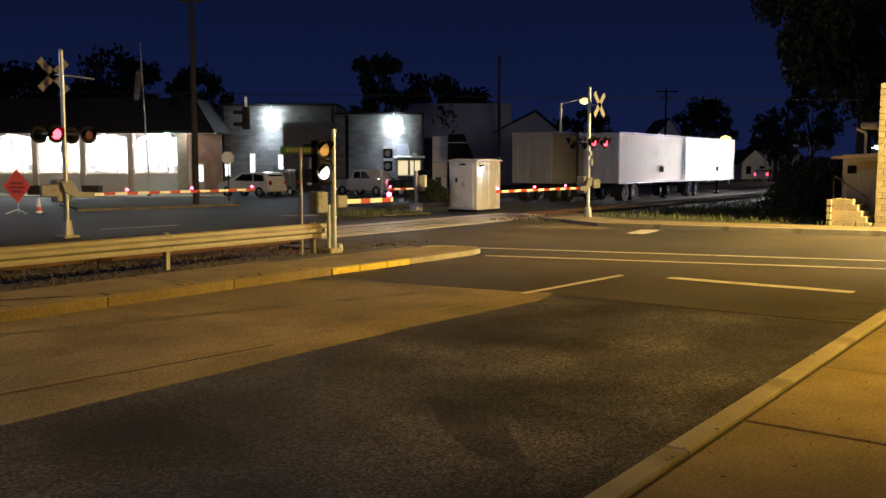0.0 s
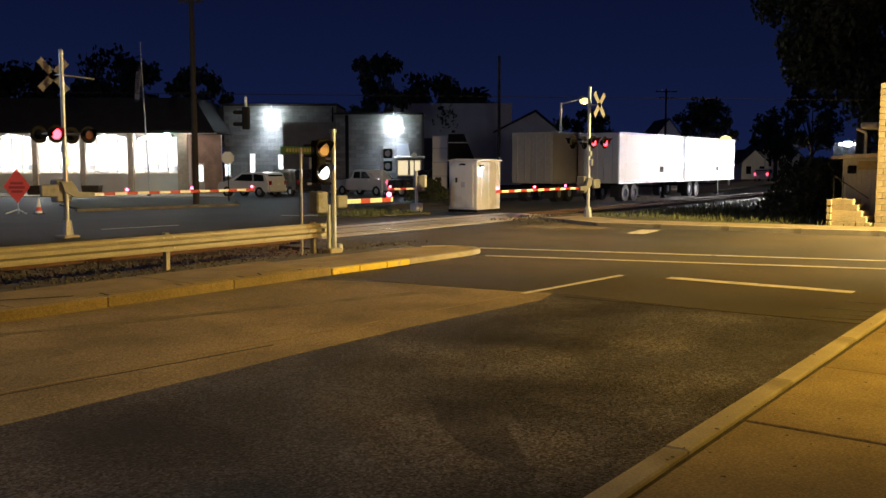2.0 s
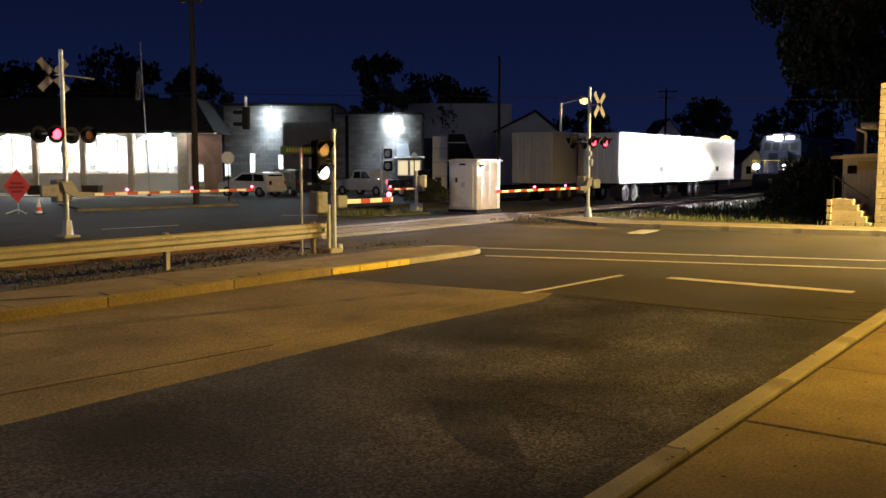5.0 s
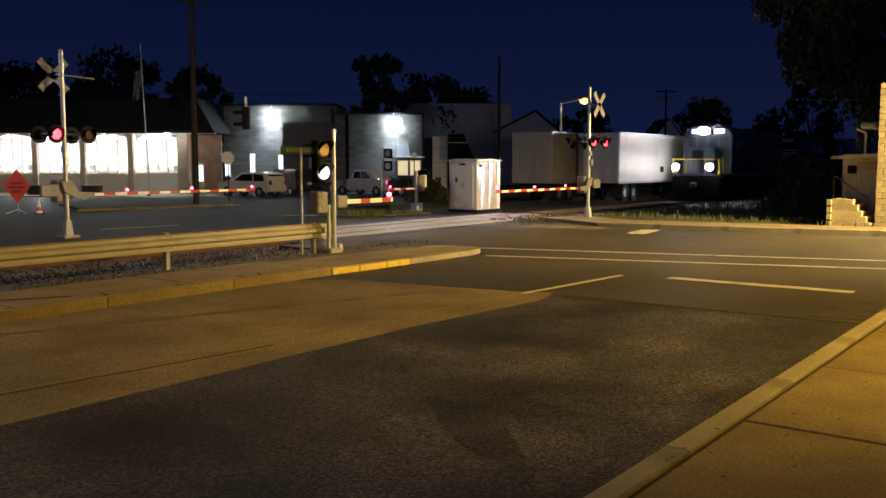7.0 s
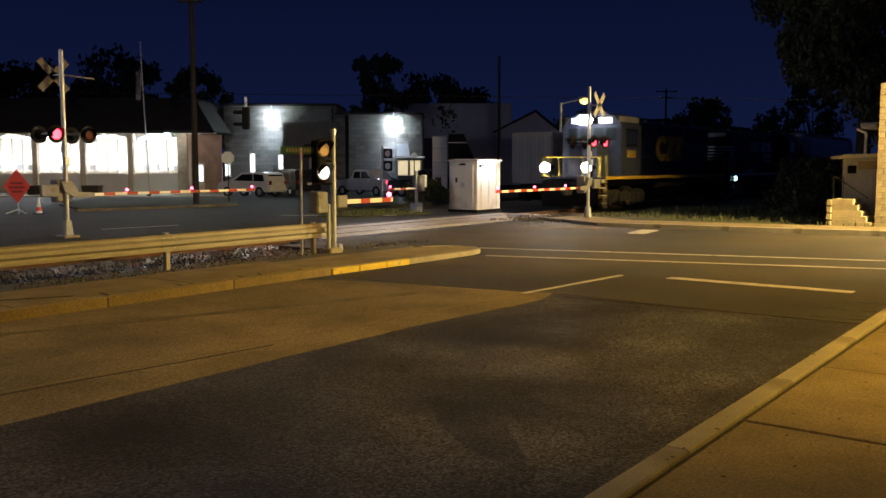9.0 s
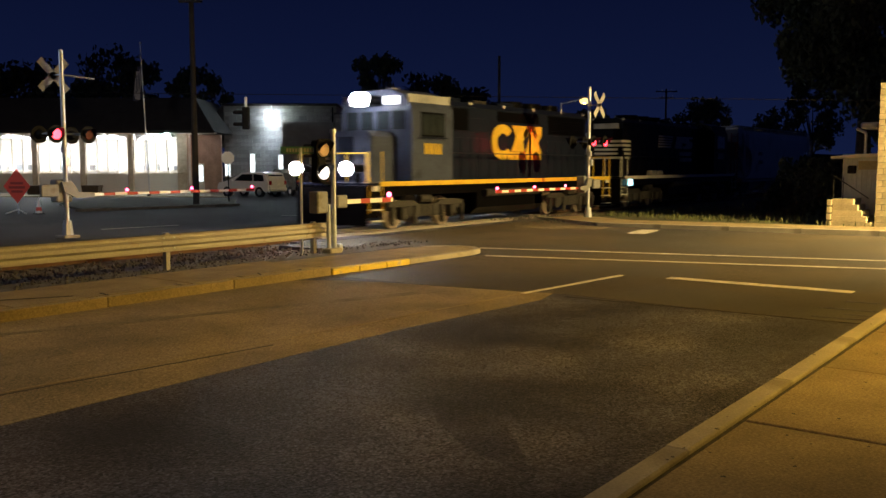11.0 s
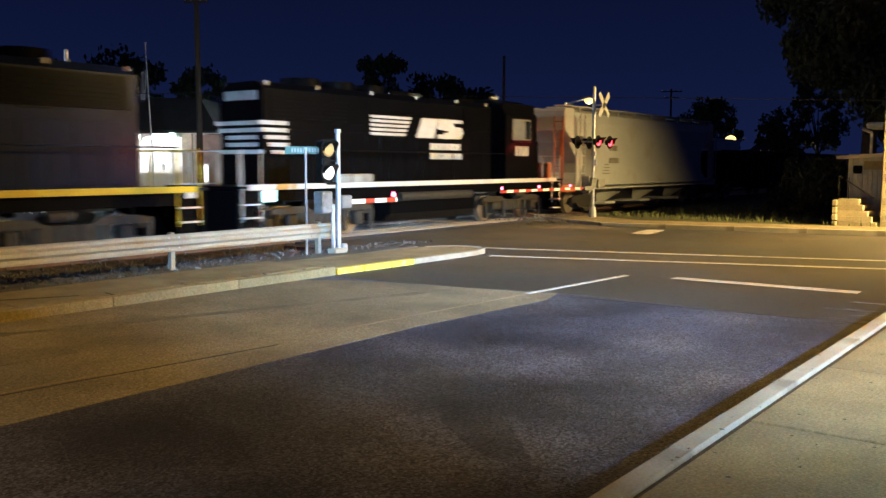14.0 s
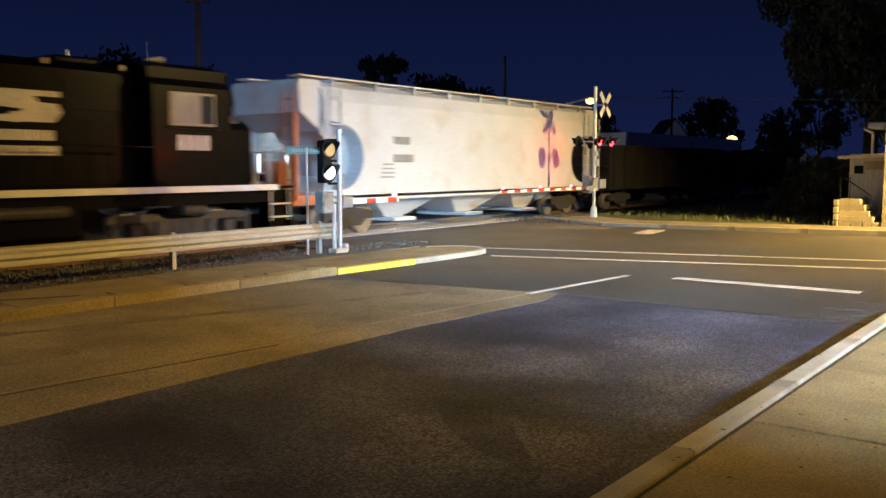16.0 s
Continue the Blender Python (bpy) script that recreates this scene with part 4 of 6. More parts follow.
# white emblem and stripes on the second unit
for sy in (-1, 1):
    a, b = sorted((sy * 0.90, sy * 0.912))
    e = S()
    for i in range(5):
        z = 3.03 + i * 0.135
        e.prism([(2.75, z), (1.05 - 0.25 * i * 0.3, z), (0.98 - 0.25 * i * 0.3, z + 0.085), (2.78, z + 0.085)], a, b, "y")
    part("stripes", e, LOCO_WHITE, second, "white painted speed stripes")
    k = S()
    k.prism([(0.45, 3.0), (-0.55, 3.0), (-0.75, 3.66), (0.15, 3.66)], a, b, "y")
    half_ring(k, -1.25, 3.33, 0.13, 0.35, a, b, 60, 300, 1.5)
    k.prism([(-0.75, 3.0), (-2.1, 3.0), (-2.3, 3.22), (-2.2, 3.40), (-1.2, 3.45), (-1.2, 3.55), (-2.25, 3.55), (-2.25, 3.67), (-0.8, 3.67), (-0.7, 3.32), (-1.7, 3.24), (-1.7, 3.14), (-0.75, 3.14)], a, b, "y")
    part("emblem", k, LOCO_WHITE, second, "white emblem of plain slanted shapes")
    for z, x0, x1, n in ((2.72, -2.1, -0.3, 9), (2.4, -2.2, -0.3, 10)):
        for i in range(n):
            d = (x1 - x0) / n
            part("lettering_bar", S().box((x0 + d * (i + 0.5), (a + b) / 2, z), (d * 0.82, b - a, 0.22)), LOCO_WHITE, second)
# stripes on the hood end of the second unit
he = S()
for i in range(5):
    he.box((7.212, 0, 2.45 + i * 0.2), (0.012, 1.74 - (0.5 if i in (1, 2) else 0), 0.11))
    for sy in (-1, 1):
        he.box((6.85 - 0.06 * (4 - i), sy * 0.895, 2.45 + i * 0.2), (0.6 + 0.12 * i, 0.012, 0.11))
part("end_stripes", he, LOCO_WHITE, second, "white stripes wrapped round the hood end")
part("end_number_board", S().box((7.23, 0, 4.0), (0.05, 1.3, 0.25), bevel=0.01), LOCO_LIGHT, second)
part("marker_lamp", S().box((7.6, 1.50, 1.26), (0.42, 0.06, 0.30), bevel=0.015), MARKER, second, "cyan-lit step lamp")
part("bell_box", S().box((3.9, 1.2, 1.68), (1.5, 0.3, 0.28), bevel=0.05), LOCO_LIGHT, second)


def hopper_car(place):
    H = thing("hopper_car", place, "pale grey covered hopper car with dark lettering bars", "railway wagon")
    half = 8.2
    side = S()
    # upper shell with rounded eaves over side sheets that are cut back in an arc at each end
    sec = [(-1.55, 3.35), (-1.52, 3.9), (-1.36, 4.3), (-1.0, 4.47), (1.0, 4.47), (1.36, 4.3), (1.52, 3.9), (1.55, 3.35)]
    side.prism(sec, -half, half, "x")
    b = part("body", side, HOPPER_PAINT, H)
    cut = [(half - 0.28, 3.352)] + [(half - 0.35 - 1.3 * math.sin(a) ** 0.8, 2.32 + 0.98 * math.cos(a)) for a in [math.radians(12 + 156 * i / 14) for i in range(15)]] + [(half - 0.5, 1.32), (half, 1.32), (half, 1.12)]
    part("side_sheet", S().prism(cut + [(-u, v) for u, v in reversed(cut)], -1.55, 1.55, "y"), HOPPER_PAINT, b)
    for e in (-1, 1):
        part("slope_sheet", S().prism([(e * u, v) for u, v in ((half - 0.1, 3.34), (half - 1.2, 2.2), (half - 1.75, 1.2), (half - 2.5, 1.2), (half - 2.5, 3.34))], -0.95, 0.95, "y"), HOPPER_PAINT, b)
        for y in (-1.5, 1.5):
            part("corner_post", S().box((e * (half - 0.1), y, 2.3), (0.2, 0.1, 2.2), bevel=0.02), HOPPER_PAINT, b)
    # sloped ends: upper bulkhead boxes
    for e in (-1, 1):
        up = S()
        o = [(half - 0.02, 3.05), (half + 0.75, 3.55), (half + 0.85, 4.35), (half + 0.75, 4.47), (half - 0.02, 4.47)]
        up.prism([(e * u, v) for u, v in o], -1.36, 1.36, "y")
        part("end_bulkhead", up, HOPPER_PAINT, H)
        part("end_sill", S().box((e * (half + 0.5), 0, 1.1), (1.5, 2.8, 0.3), bevel=0.03), HOPPER_RUST if e < 0 else HOPPER_PAINT, H)
        for y in (-1.3, 1.3):
            part("end_post", S().box((e * (half + 0.95), y, 2.3), (0.14, 0.12, 2.4)), HOPPER_RUST if e < 0 else HOPPER_PAINT, H)
        lad = S()
        for y in (-1.45, -1.05):
            lad.box((e * (half + 1.1), y, 2.6), (0.05, 0.05, 3.0))
        for i in range(8):
            lad.box((e * (half + 1.1), -1.25, 1.3 + i * 0.37), (0.04, 0.4, 0.03))
        part("ladder", lad, HOPPER_RUST if e < 0 else HOPPER_PAINT, H)
        side_l = S()
        for x in (0.15, 0.6):
            side_l.box((e * (half - x), -1.6, 2.75), (0.04, 0.05, 3.0))
        for i in range(8):
            side_l.box((e * (half - 0.375), -1.6, 1.35 + i * 0.38), (0.45, 0.04, 0.03))
        part("side_ladder", side_l, HOPPER_PAINT, H)
        part("coupler", S().box((e * (half + 1.4), 0, 0.88), (0.7, 0.3, 0.34), bevel=0.05), UNDER, H)
    bw = part("brake_wheel", S().ring((-half - 1.15, 0.5, 2.6), (1, 0, 0), 0.22, 0.28, 0.05, 18), HOPPER_RUST, H)
    part("brake_rigging", S().box((-half - 0.6, -0.2, 1.75), (0.5, 0.7, 0.9), bevel=0.08), HOPPER_RUST, H)
    part("roof_walk", S().box((0, -1.05, 4.58), (2 * half + 1.4, 0.5, 0.05)), HOPPER_PAINT, H)
    part("roof_walk", S().box((0, 1.05, 4.58), (2 * half + 1.4, 0.5, 0.05)), HOPPER_PAINT, H)
    for i in range(9):
        x = -half + 0.6 + i * (2 * half - 1.2) / 8
        part("roof_rib", S().box((x, 0, 4.5), (0.09, 2.72, 0.1)), HOPPER_PAINT, H)
        for sy in (-1, 1):
            part("walk_bracket", S().box((x, sy * 1.3, 4.45), (0.09, 0.1, 0.3)), HOPPER_PAINT, H)
    part("roof_hatch", S().box((0, 0, 4.56), (2 * half - 1, 0.6, 0.14), bevel=0.04), HOPPER_PAINT, H)
    for sy in (-1, 1):
        part("side_sill", S().box((0, sy * 1.5, 1.12), (2 * half, 0.1, 0.2), bevel=0.02), HOPPER_PAINT, H)
    for x in (-4.0, 0, 4.0):
        bay = S()
        bay.poly([(x - 1.7, -1.2, 1.05), (x + 1.7, -1.2, 1.05), (x + 1.7, 1.2, 1.05), (x - 1.7, 1.2, 1.05), (x - 0.45, -0.6, 0.4), (x + 0.45, -0.6, 0.4), (x + 0.45, 0.6, 0.4), (x - 0.45, 0.6, 0.4)], [(0, 1, 5, 4), (1, 2, 6, 5), (2, 3, 7, 6), (3, 0, 4, 7), (4, 5, 6, 7), (3, 2, 1, 0)])
        g = part("hopper_bay", bay, HOPPER_PAINT, H)
        part("outlet_gate", S().box((x, 0, 0.34), (1.1, 2.2, 0.12), bevel=0.02), HOPPER_PAINT, g)
    for cx in (-6.7, 6.7):
        t = part("truck", S().box((cx, 0, 0.6), (0.4, 2.2, 0.3)), UNDER, H)
        for sy in (-1, 1):
            o = [(-1.15, 0.45), (-1.15, 0.68), (-0.5, 0.78), (0.5, 0.78), (1.15, 0.68), (1.15, 0.45), (0.75, 0.45), (0.5, 0.25), (-0.5, 0.25), (-0.75, 0.45)]
            part("side_frame", S().prism([(cx + u, v) for u, v in o], sy * 0.98, sy * 1.12, "y"), UNDER, t)
        for ax in (-0.87, 0.87):
            wheelset(H, cx + ax)
    def mark(c, size):
        part("lettering_bar", S().box(c, size), HOPPER_INK, H)

    for z, x0, x1 in ((2.85, -5.15, -4.35), (2.3, -5.15, -4.15)):
        n = 5
        for i in range(n):
            d = (x1 - x0) / n
            mark((x0 + d * (i + 0.5), -1.575, z), (d * 0.8, 0.03, 0.24))
    for i in range(4):
        mark((-5.45 + 0.02 * i, -1.57, 1.72 + i * 0.13), (0.6 - 0.05 * i, 0.03, 0.05))
    return H


wagon = hopper_car((150, TRACK, 0))

GONDOLA_PAINT = material("sooty_black_wagon_paint", (0.012, 0.011, 0.011), 0.7, vary=0.4, scale=1.0, fine=14, bump=0.1, spec=0.15, spot=(0.028, 0.018, 0.013), spot_scale=0.9, spot_at=0.6)


def gondola_car(place):
    """An open wagon: sides with stakes, a rim, a floor and two trucks."""
    G = thing("gondola_car", place, "sooty black open gondola wagon behind the hopper car", "railway wagon", "gondola wagons")
    half, low, high = 7.6, 1.05, 2.95
    part("floor", S().box((0, 0, low), (2 * half, 2.8, 0.2)), GONDOLA_PAINT, G)
    for sy in (-1, 1):
        w = part("side_wall", S().box((0, sy * 1.44, (low + high) / 2), (2 * half, 0.06, high - low)), GONDOLA_PAINT, G)
        part("top_rim", S().box((0, sy * 1.45, high), (2 * half + 0.1, 0.16, 0.12), bevel=0.02), GONDOLA_PAINT, w)
        stake = S().prism([(-0.08, 0), (0.08, 0), (0.05, 0.11), (-0.05, 0.11)], low, high - 0.06, "z").mesh("stake", GONDOLA_PAINT)
        for i in range(13):
            part("stake", stake, GONDOLA_PAINT, w).matrix_local = pose(-half + 0.3 + i * (2 * half - 0.6) / 12, sy * 1.47, 0, 0, 0, 0 if sy > 0 else 180)
    for e in (-1, 1):
        w = part("end_wall", S().box((e * half, 0, (low + high) / 2), (0.08, 2.9, high - low)), GONDOLA_PAINT, G)
        for z in (1.5, 2.0, 2.5):
            part("end_rib", S().box((e * (half + 0.08), 0, z), (0.1, 2.8, 0.12), bevel=0.02), GONDOLA_PAINT, w)
        part("coupler", S().box((e * (half + 0.5), 0, 0.88), (0.9, 0.3, 0.34), bevel=0.05), UNDER, G)
    part("centre_sill", S().box((0, 0, 0.8), (2 * half, 0.5, 0.4)), GONDOLA_PAINT, G)
    for cx in (-5.7, 5.7):
        t = part("truck", S().box((cx, 0, 0.6), (0.4, 2.2, 0.3)), UNDER, G)
        for sy in (-1, 1):
            o = [(-1.15, 0.45), (-1.15, 0.68), (-0.5, 0.78), (0.5, 0.78), (1.15, 0.68), (1.15, 0.45), (0.75, 0.45), (0.5, 0.25), (-0.5, 0.25), (-0.75, 0.45)]
            part("side_frame", S().prism([(cx + u, v) for u, v in o], sy * 0.98, sy * 1.12, "y"), UNDER, t)
        for ax in (-0.87, 0.87):
            wheelset(G, cx + ax)
    return G


gondola, gondola_next = gondola_car((170, TRACK, 0)), gondola_car((187, TRACK, 0))

# ---- far side of the crossing ----
AX = HEADING - 90.0                       # the far buildings' fronts stand at this turn


def far(u, v, z=0.0):
    """A place by its distance u along the far fronts and v out from the pavement."""
    a = radians(HEADING)
    return (v * math.cos(a) + u * math.sin(a), v * math.sin(a) - u * math.cos(a), z)


BRICK_GREY = material("grey_block_wall", (0.20, 0.195, 0.19), 0.85, vary=0.22, scale=1.0, fine=10, bump=0.5, spot=(0.15, 0.145, 0.14), spot_scale=0.8, rand=0.22)
MORTAR = material("wall_mortar", (0.15, 0.145, 0.14), 0.9, vary=0.2, scale=2)
BRICK_PINK = material("pinkish_brick", (0.42, 0.30, 0.25), 0.85, vary=0.25, scale=2.0, fine=14, bump=0.4)
BLOCK_TAN = material("tan_masonry_block", (0.42, 0.36, 0.25), 0.85, vary=0.2, scale=3, fine=20, bump=0.4, rand=0.15)
SHINGLE = material("dark_shingle_roof", (0.022, 0.021, 0.022), 0.9, vary=0.3, scale=1.5, fine=9, bump=0.5)
STUCCO = material("white_shop_panel", (0.62, 0.62, 0.63), 0.7, vary=0.08, scale=1.2, fine=20)
SHOP_WHITE = material("white_interior_paint", (0.82, 0.82, 0.80), 0.7, vary=0.05, scale=1, fine=10, bump=0)
TRIM_WHITE = material("white_trim_paint", (0.72, 0.70, 0.66), 0.6, vary=0.08, scale=2)
PILLAR = material("beige_pillar_brick", (0.46, 0.40, 0.33), 0.8, vary=0.2, scale=3, fine=12, bump=0.4)
METAL_WALL = material("pale_corrugated_metal", (0.58, 0.60, 0.65), 0.55, 0.2, vary=0.12, scale=0.8, fine=8)
TRAILER_WHITE = material("white_trailer_skin", (0.72, 0.70, 0.71), 0.4, vary=0.06, scale=0.5, fine=9, bump=0.02, spot=(0.6, 0.57, 0.57), spot_scale=0.6)
TRAILER_DULL = material("dull_trailer_skin", (0.36, 0.35, 0.35), 0.6, vary=0.15, scale=0.7, fine=9)
CURTAIN = glow("lit_curtain", (1.0, 0.82, 0.5), 0.9)
WINDOW_LIT = glow("lit_window", (0.86, 0.95, 1.0), 2.6)
TUBE = glow("fluorescent_tube", (0.95, 0.98, 1.0), 24)
GLASS = bpy.data.materials.new("window_glass")
GLASS.use_nodes = True
gb = GLASS.node_tree.nodes["Principled BSDF"]
gb.inputs["Transmission Weight"].default_value, gb.inputs["Roughness"].default_value, gb.inputs["IOR"].default_value = 1.0, 0.02, 1.45
FOLIAGE = material("dark_foliage", (0.042, 0.052, 0.024), 0.8, vary=0.5, scale=0.5, fine=6, bump=0)
BARK = material("tree_bark", (0.07, 0.055, 0.04), 0.9, vary=0.4, scale=4, fine=30, bump=0.5)
CAR_WHITE = material("white_car_paint", (0.72, 0.72, 0.73), 0.25, vary=0.03, scale=2, bump=0, coat=0.5)
CAR_DARK = material("dark_car_paint", (0.02, 0.02, 0.024), 0.22, vary=0.08, scale=2, bump=0, coat=0.5)
CAR_GLASS = material("car_glass", (0.012, 0.014, 0.017), 0.06, vary=0.05, scale=2, bump=0)
CHROME = material("bright_rim_metal", (0.6, 0.6, 0.6), 0.3, 0.9, vary=0.1, scale=6)
TAIL = glow("lit_tail_lamp", (1.0, 0.05, 0.10), 6.0)
TAIL_OFF = material("tail_lens", (0.25, 0.01, 0.01), 0.2, vary=0.1, scale=5, bump=0)


def shop():
    """Low shop with a mansard roof and four tall lit windows; v = 66."""
    s = thing("shop", far(-19.0, 66.0), "low shop with dark mansard roof and brightly lit windows", "building", turn=AX)
    W, D, EAVE = 24.0, 9.0, 4.5
    wall = S()
    wall.box((-W / 2, D, EAVE / 2), (W, 0.25, EAVE))
    wall.box((-W, D / 2, EAVE / 2), (0.25, D, EAVE))
    wall.box((-0.12, D / 2, EAVE / 2), (0.25, D, EAVE))
    part("back_wall", wall, SHOP_WHITE, s)
    part("floor", S().box((-W / 2, D / 2, 0.04), (W, D, 0.08)), CONCRETE, s)
    part("shop_ceiling", S().box((-W / 2, D / 2, EAVE + 0.05), (W, D, 0.1)), SHOP_WHITE, s)
    # mansard
    o = 0.8
    lo = [(-W - 0.4, -o), (2.25, -o), (2.25, D + o), (-W - 0.4, D + o)]
    hi = [(-W - 0.4, 1.1), (0.35, 1.1), (0.35, D - 1), (-W - 0.4, D - 1)]
    r = S()
    r.poly([(x, y, EAVE + 0.02) for x, y in lo] + [(x, y, 7.15) for x, y in hi], [(0, 1, 5, 4), (1, 2, 6, 5), (2, 3, 7, 6), (3, 0, 4, 7), (4, 5, 6, 7), (3, 2, 1, 0)])
    roof = part("mansard_roof", r, SHINGLE, s, "dark shingled mansard roof")
    part("soffit", S().box((-W / 2 + 0.9, -0.4, EAVE - 0.04), (W + 2.6, 0.78, 0.1)), TRIM_WHITE, s)
    part("fascia", S().box((-W / 2 + 0.9, -o - 0.01, EAVE + 0.06), (W + 2.6, 0.05, 0.2)), SHINGLE, roof)
    for x in (-0.35, -4.2, -7.75, -11.3, -14.85, -18.4, -21.95):
        part("pillar", S().box((x, -0.02, EAVE / 2), (0.72 if x > -1 else 0.40, 0.42, EAVE), bevel=0.02), PILLAR, s)
    for i, (a, b) in enumerate(((-0.71, -4.0), (-4.4, -7.55), (-7.95, -11.1), (-11.5, -14.65), (-15.05, -18.2), (-18.6, -21.75))):
        c, w = (a + b) / 2, a - b
        part("low_panel", S().box((c, 0.05, 0.74), (w, 0.12, 1.4)), STUCCO, s, "white panel beneath the window")
        f = part("window", S().box((c, 0.05, 1.47), (w, 0.16, 0.07)), TRIM_WHITE, s, "tall bright shop window")
        part("head", S().box((c, 0.05, EAVE - 0.08), (w, 0.16, 0.12)), TRIM_WHITE, f)
        for k in (0.25, 0.5, 0.75):
            part("mullion", S().box((b + w * k, 0.05, 2.95), (0.05, 0.1, 2.95)), TRIM_WHITE, f)
        pane = part("pane", S().box((c, 0.06, 2.95), (w - 0.02, 0.012, 2.9)), GLASS, f)
        pane.visible_shadow = False
        # arched valance that hangs in the upper corners of each window
        v = S()
        pts = [(c - w / 2, 4.4)] + [(c + w / 2 * math.cos(t), 3.55 + 0.8 * abs(math.sin(t)) ** 0.7) for t in [math.pi - math.pi * k / 12 for k in range(13)]] + [(c + w / 2, 4.4)]
        v.prism(pts, 0.35, 0.40, "y")
        part("valance", v, STUCCO, s, "pale arched valance")
        for k in range(3):
            part("ceiling_tube", S().tube((c - 1.2, 1.6 + 2.4 * k, 4.42), (c + 1.2, 1.6 + 2.4 * k, 4.42), 0.06, seg=8), TUBE, s, "lit fluorescent tube")
    # corner bay beneath the hip
    part("corner_wall", S().box((1.15, 1.0, 2.2), (2.3, 0.25, 4.4)), BRICK_PINK, s, "pinkish brick wall by the door")
    d = part("door", S().box((0.75, 0.86, 1.15), (0.5, 0.06, 2.2)), TRIM_WHITE, s)
    part("glazing", S().box((0.75, 0.82, 1.5), (0.3, 0.02, 1.2)), WINDOW_LIT, d)
    part("mail_box", S().box((-0.2, -0.3, 1.85), (0.5, 0.12, 0.4), bevel=0.03), PILLAR, s)
    lampb = part("eave_lamp", S().box((-1.25, -0.75, 4.28), (0.45, 0.25, 0.18), bevel=0.03), GALV, s)
    part("lamp_panel", S().box((-1.25, -0.78, 4.18), (0.4, 0.2, 0.02)), glow("green_flood_panel", (0.55, 1.0, 0.9), 30), lampb, "greenish lit lamp panel")
    # added glowing ball imitates the glare of the downward panel
    part("bulb_glare", S().ball((-1.25, -0.9, 4.25), 0.24, 2, (1.2, 0.6, 0.9)), glow("green_flood_glare", (0.55, 1.0, 0.9), 14), lampb, "greenish ball that imitates the lamp glare")
    for x in (-2.4, -5.95, -9.5, -13.1, -16.6, -20.2):
        part("soffit_lamp", S().tube((x, -0.42, 4.40), (x, -0.42, 4.47), 0.11, seg=12), TUBE, s, "round lit soffit lamp")
    # goods on a low shelf, seen through the windows
    for i in range(26):
        x = -0.9 - i * 0.82 + random.uniform(-0.1, 0.1)
        if i % 7 == 6:
            continue
        h = random.uniform(0.18, 0.5)
        part("goods", S().box((x, 3.2, 1.72 + h / 2), (random.uniform(0.2, 0.5), 0.35, h), bevel=0.03), (LOCO_LIGHT, GALV, STUCCO)[i % 3], s)
    part("shelf", S().box((-11.5, 3.2, 1.68), (21, 0.5, 0.06)), SHOP_WHITE, s)
    part("shelf_front", S().box((-11.5, 3.4, 0.85), (21, 0.06, 1.6)), SHOP_WHITE, s)
    return s


shop()
for x in (-5, -12, -19):
    a = far(-19.0 + x, 69.6, 4.2)
    lamp("shop_ceiling_light", "AREA", a, 1400, (0.95, 0.98, 1.0), (a[0], a[1], 0), 4.0)
for x in (-2.4, -9.5, -16.6, -20.2):
    a = far(-19.0 + x, 65.55, 4.36)
    lamp("soffit_light", "POINT", a, 210, (1.0, 0.97, 0.95), size=0.1)
lamp("entrance_light", "POINT", far(-18.7, 65.2, 4.1), 30, (1.0, 0.8, 0.7), size=0.08)
a = far(-20.25, 65.1, 4.05)
lamp("eave_flood", "SPOT", a, 160, (0.6, 1.0, 0.92), far(-20.25, 62, 0), 0.1, 130)


def planter_and_tyre():
    y = far(-26.7, 62.5)
    t = thing("tyre_planter", y, "large dark tyre lying as a planter before the shop", "planter", turn=AX)
    part("tyre", S().ring((0, 0, 0.3), (0, 1, 0.2), 0.28, 0.72, 0.4, 24), RUBBER, t)
    for dx, w in ((-2.0, 1.15), (1.9, 1.2)):
        p = thing("planter_box", far(-26.7 + dx, 62.5), "dark square planter box before the shop", "planter", "planter boxes", turn=AX)
        part("box", S().prism([(-w / 2 + 0.1, 0), (w / 2 - 0.1, 0), (w / 2, 0.62), (-w / 2, 0.62)], -0.4, 0.4, "y"), TIE, p)
        part("rim", S().box((0, 0, 0.65), (w + 0.06, 0.86, 0.08), bevel=0.02), TIE, p)


planter_and_tyre()


def block_wall(parent, x0, x1, z0, z1, y, lw=0.62, lh=0.3, name="block"):
    """Courses of blocks, each a piece with its own edges, sharing one mesh."""
    me = S().box((0, 0, 0), (lw - 0.012, 0.05, lh - 0.012), bevel=0.006).mesh(name, BRICK_GREY)
    n = 0
    for j in range(int((z1 - z0) / lh)):
        for i in range(int((x1 - x0) / lw)):
            x = x0 + (i + 0.5 + 0.5 * (j % 2)) * lw
            if x > x1 - lw * 0.4:
                continue
            part(name, me, BRICK_GREY, parent).matrix_local = pose(x, y + random.uniform(-0.006, 0.006), z0 + (j + 0.5) * lh)
            n += 1
    return n


def flood(parent, x, y, z):
    f = part("flood_lamp", S().box((x, y - 0.25, z), (0.7, 0.3, 0.4), bevel=0.04), GALV, parent)
    part("lamp_panel", S().box((x, y - 0.36, z - 0.21), (0.6, 0.34, 0.03), 0), BULB_COLD, f, "blazing cold floodlight, panel and glare")
    # flattened glowing ball imitates the glare in front of the flood panel
    part("glare_blob", S().ball((x, y - 0.40, z - 0.05), 0.42, 3, (1.1, 0.25, 0.85)), BULB_COLD, f, "blazing cold floodlight, panel and glare")
    part("conduit", S().tube((x, y - 0.06, z), (x, y - 0.06, z + 0.8), 0.02, seg=6), GALV, f)


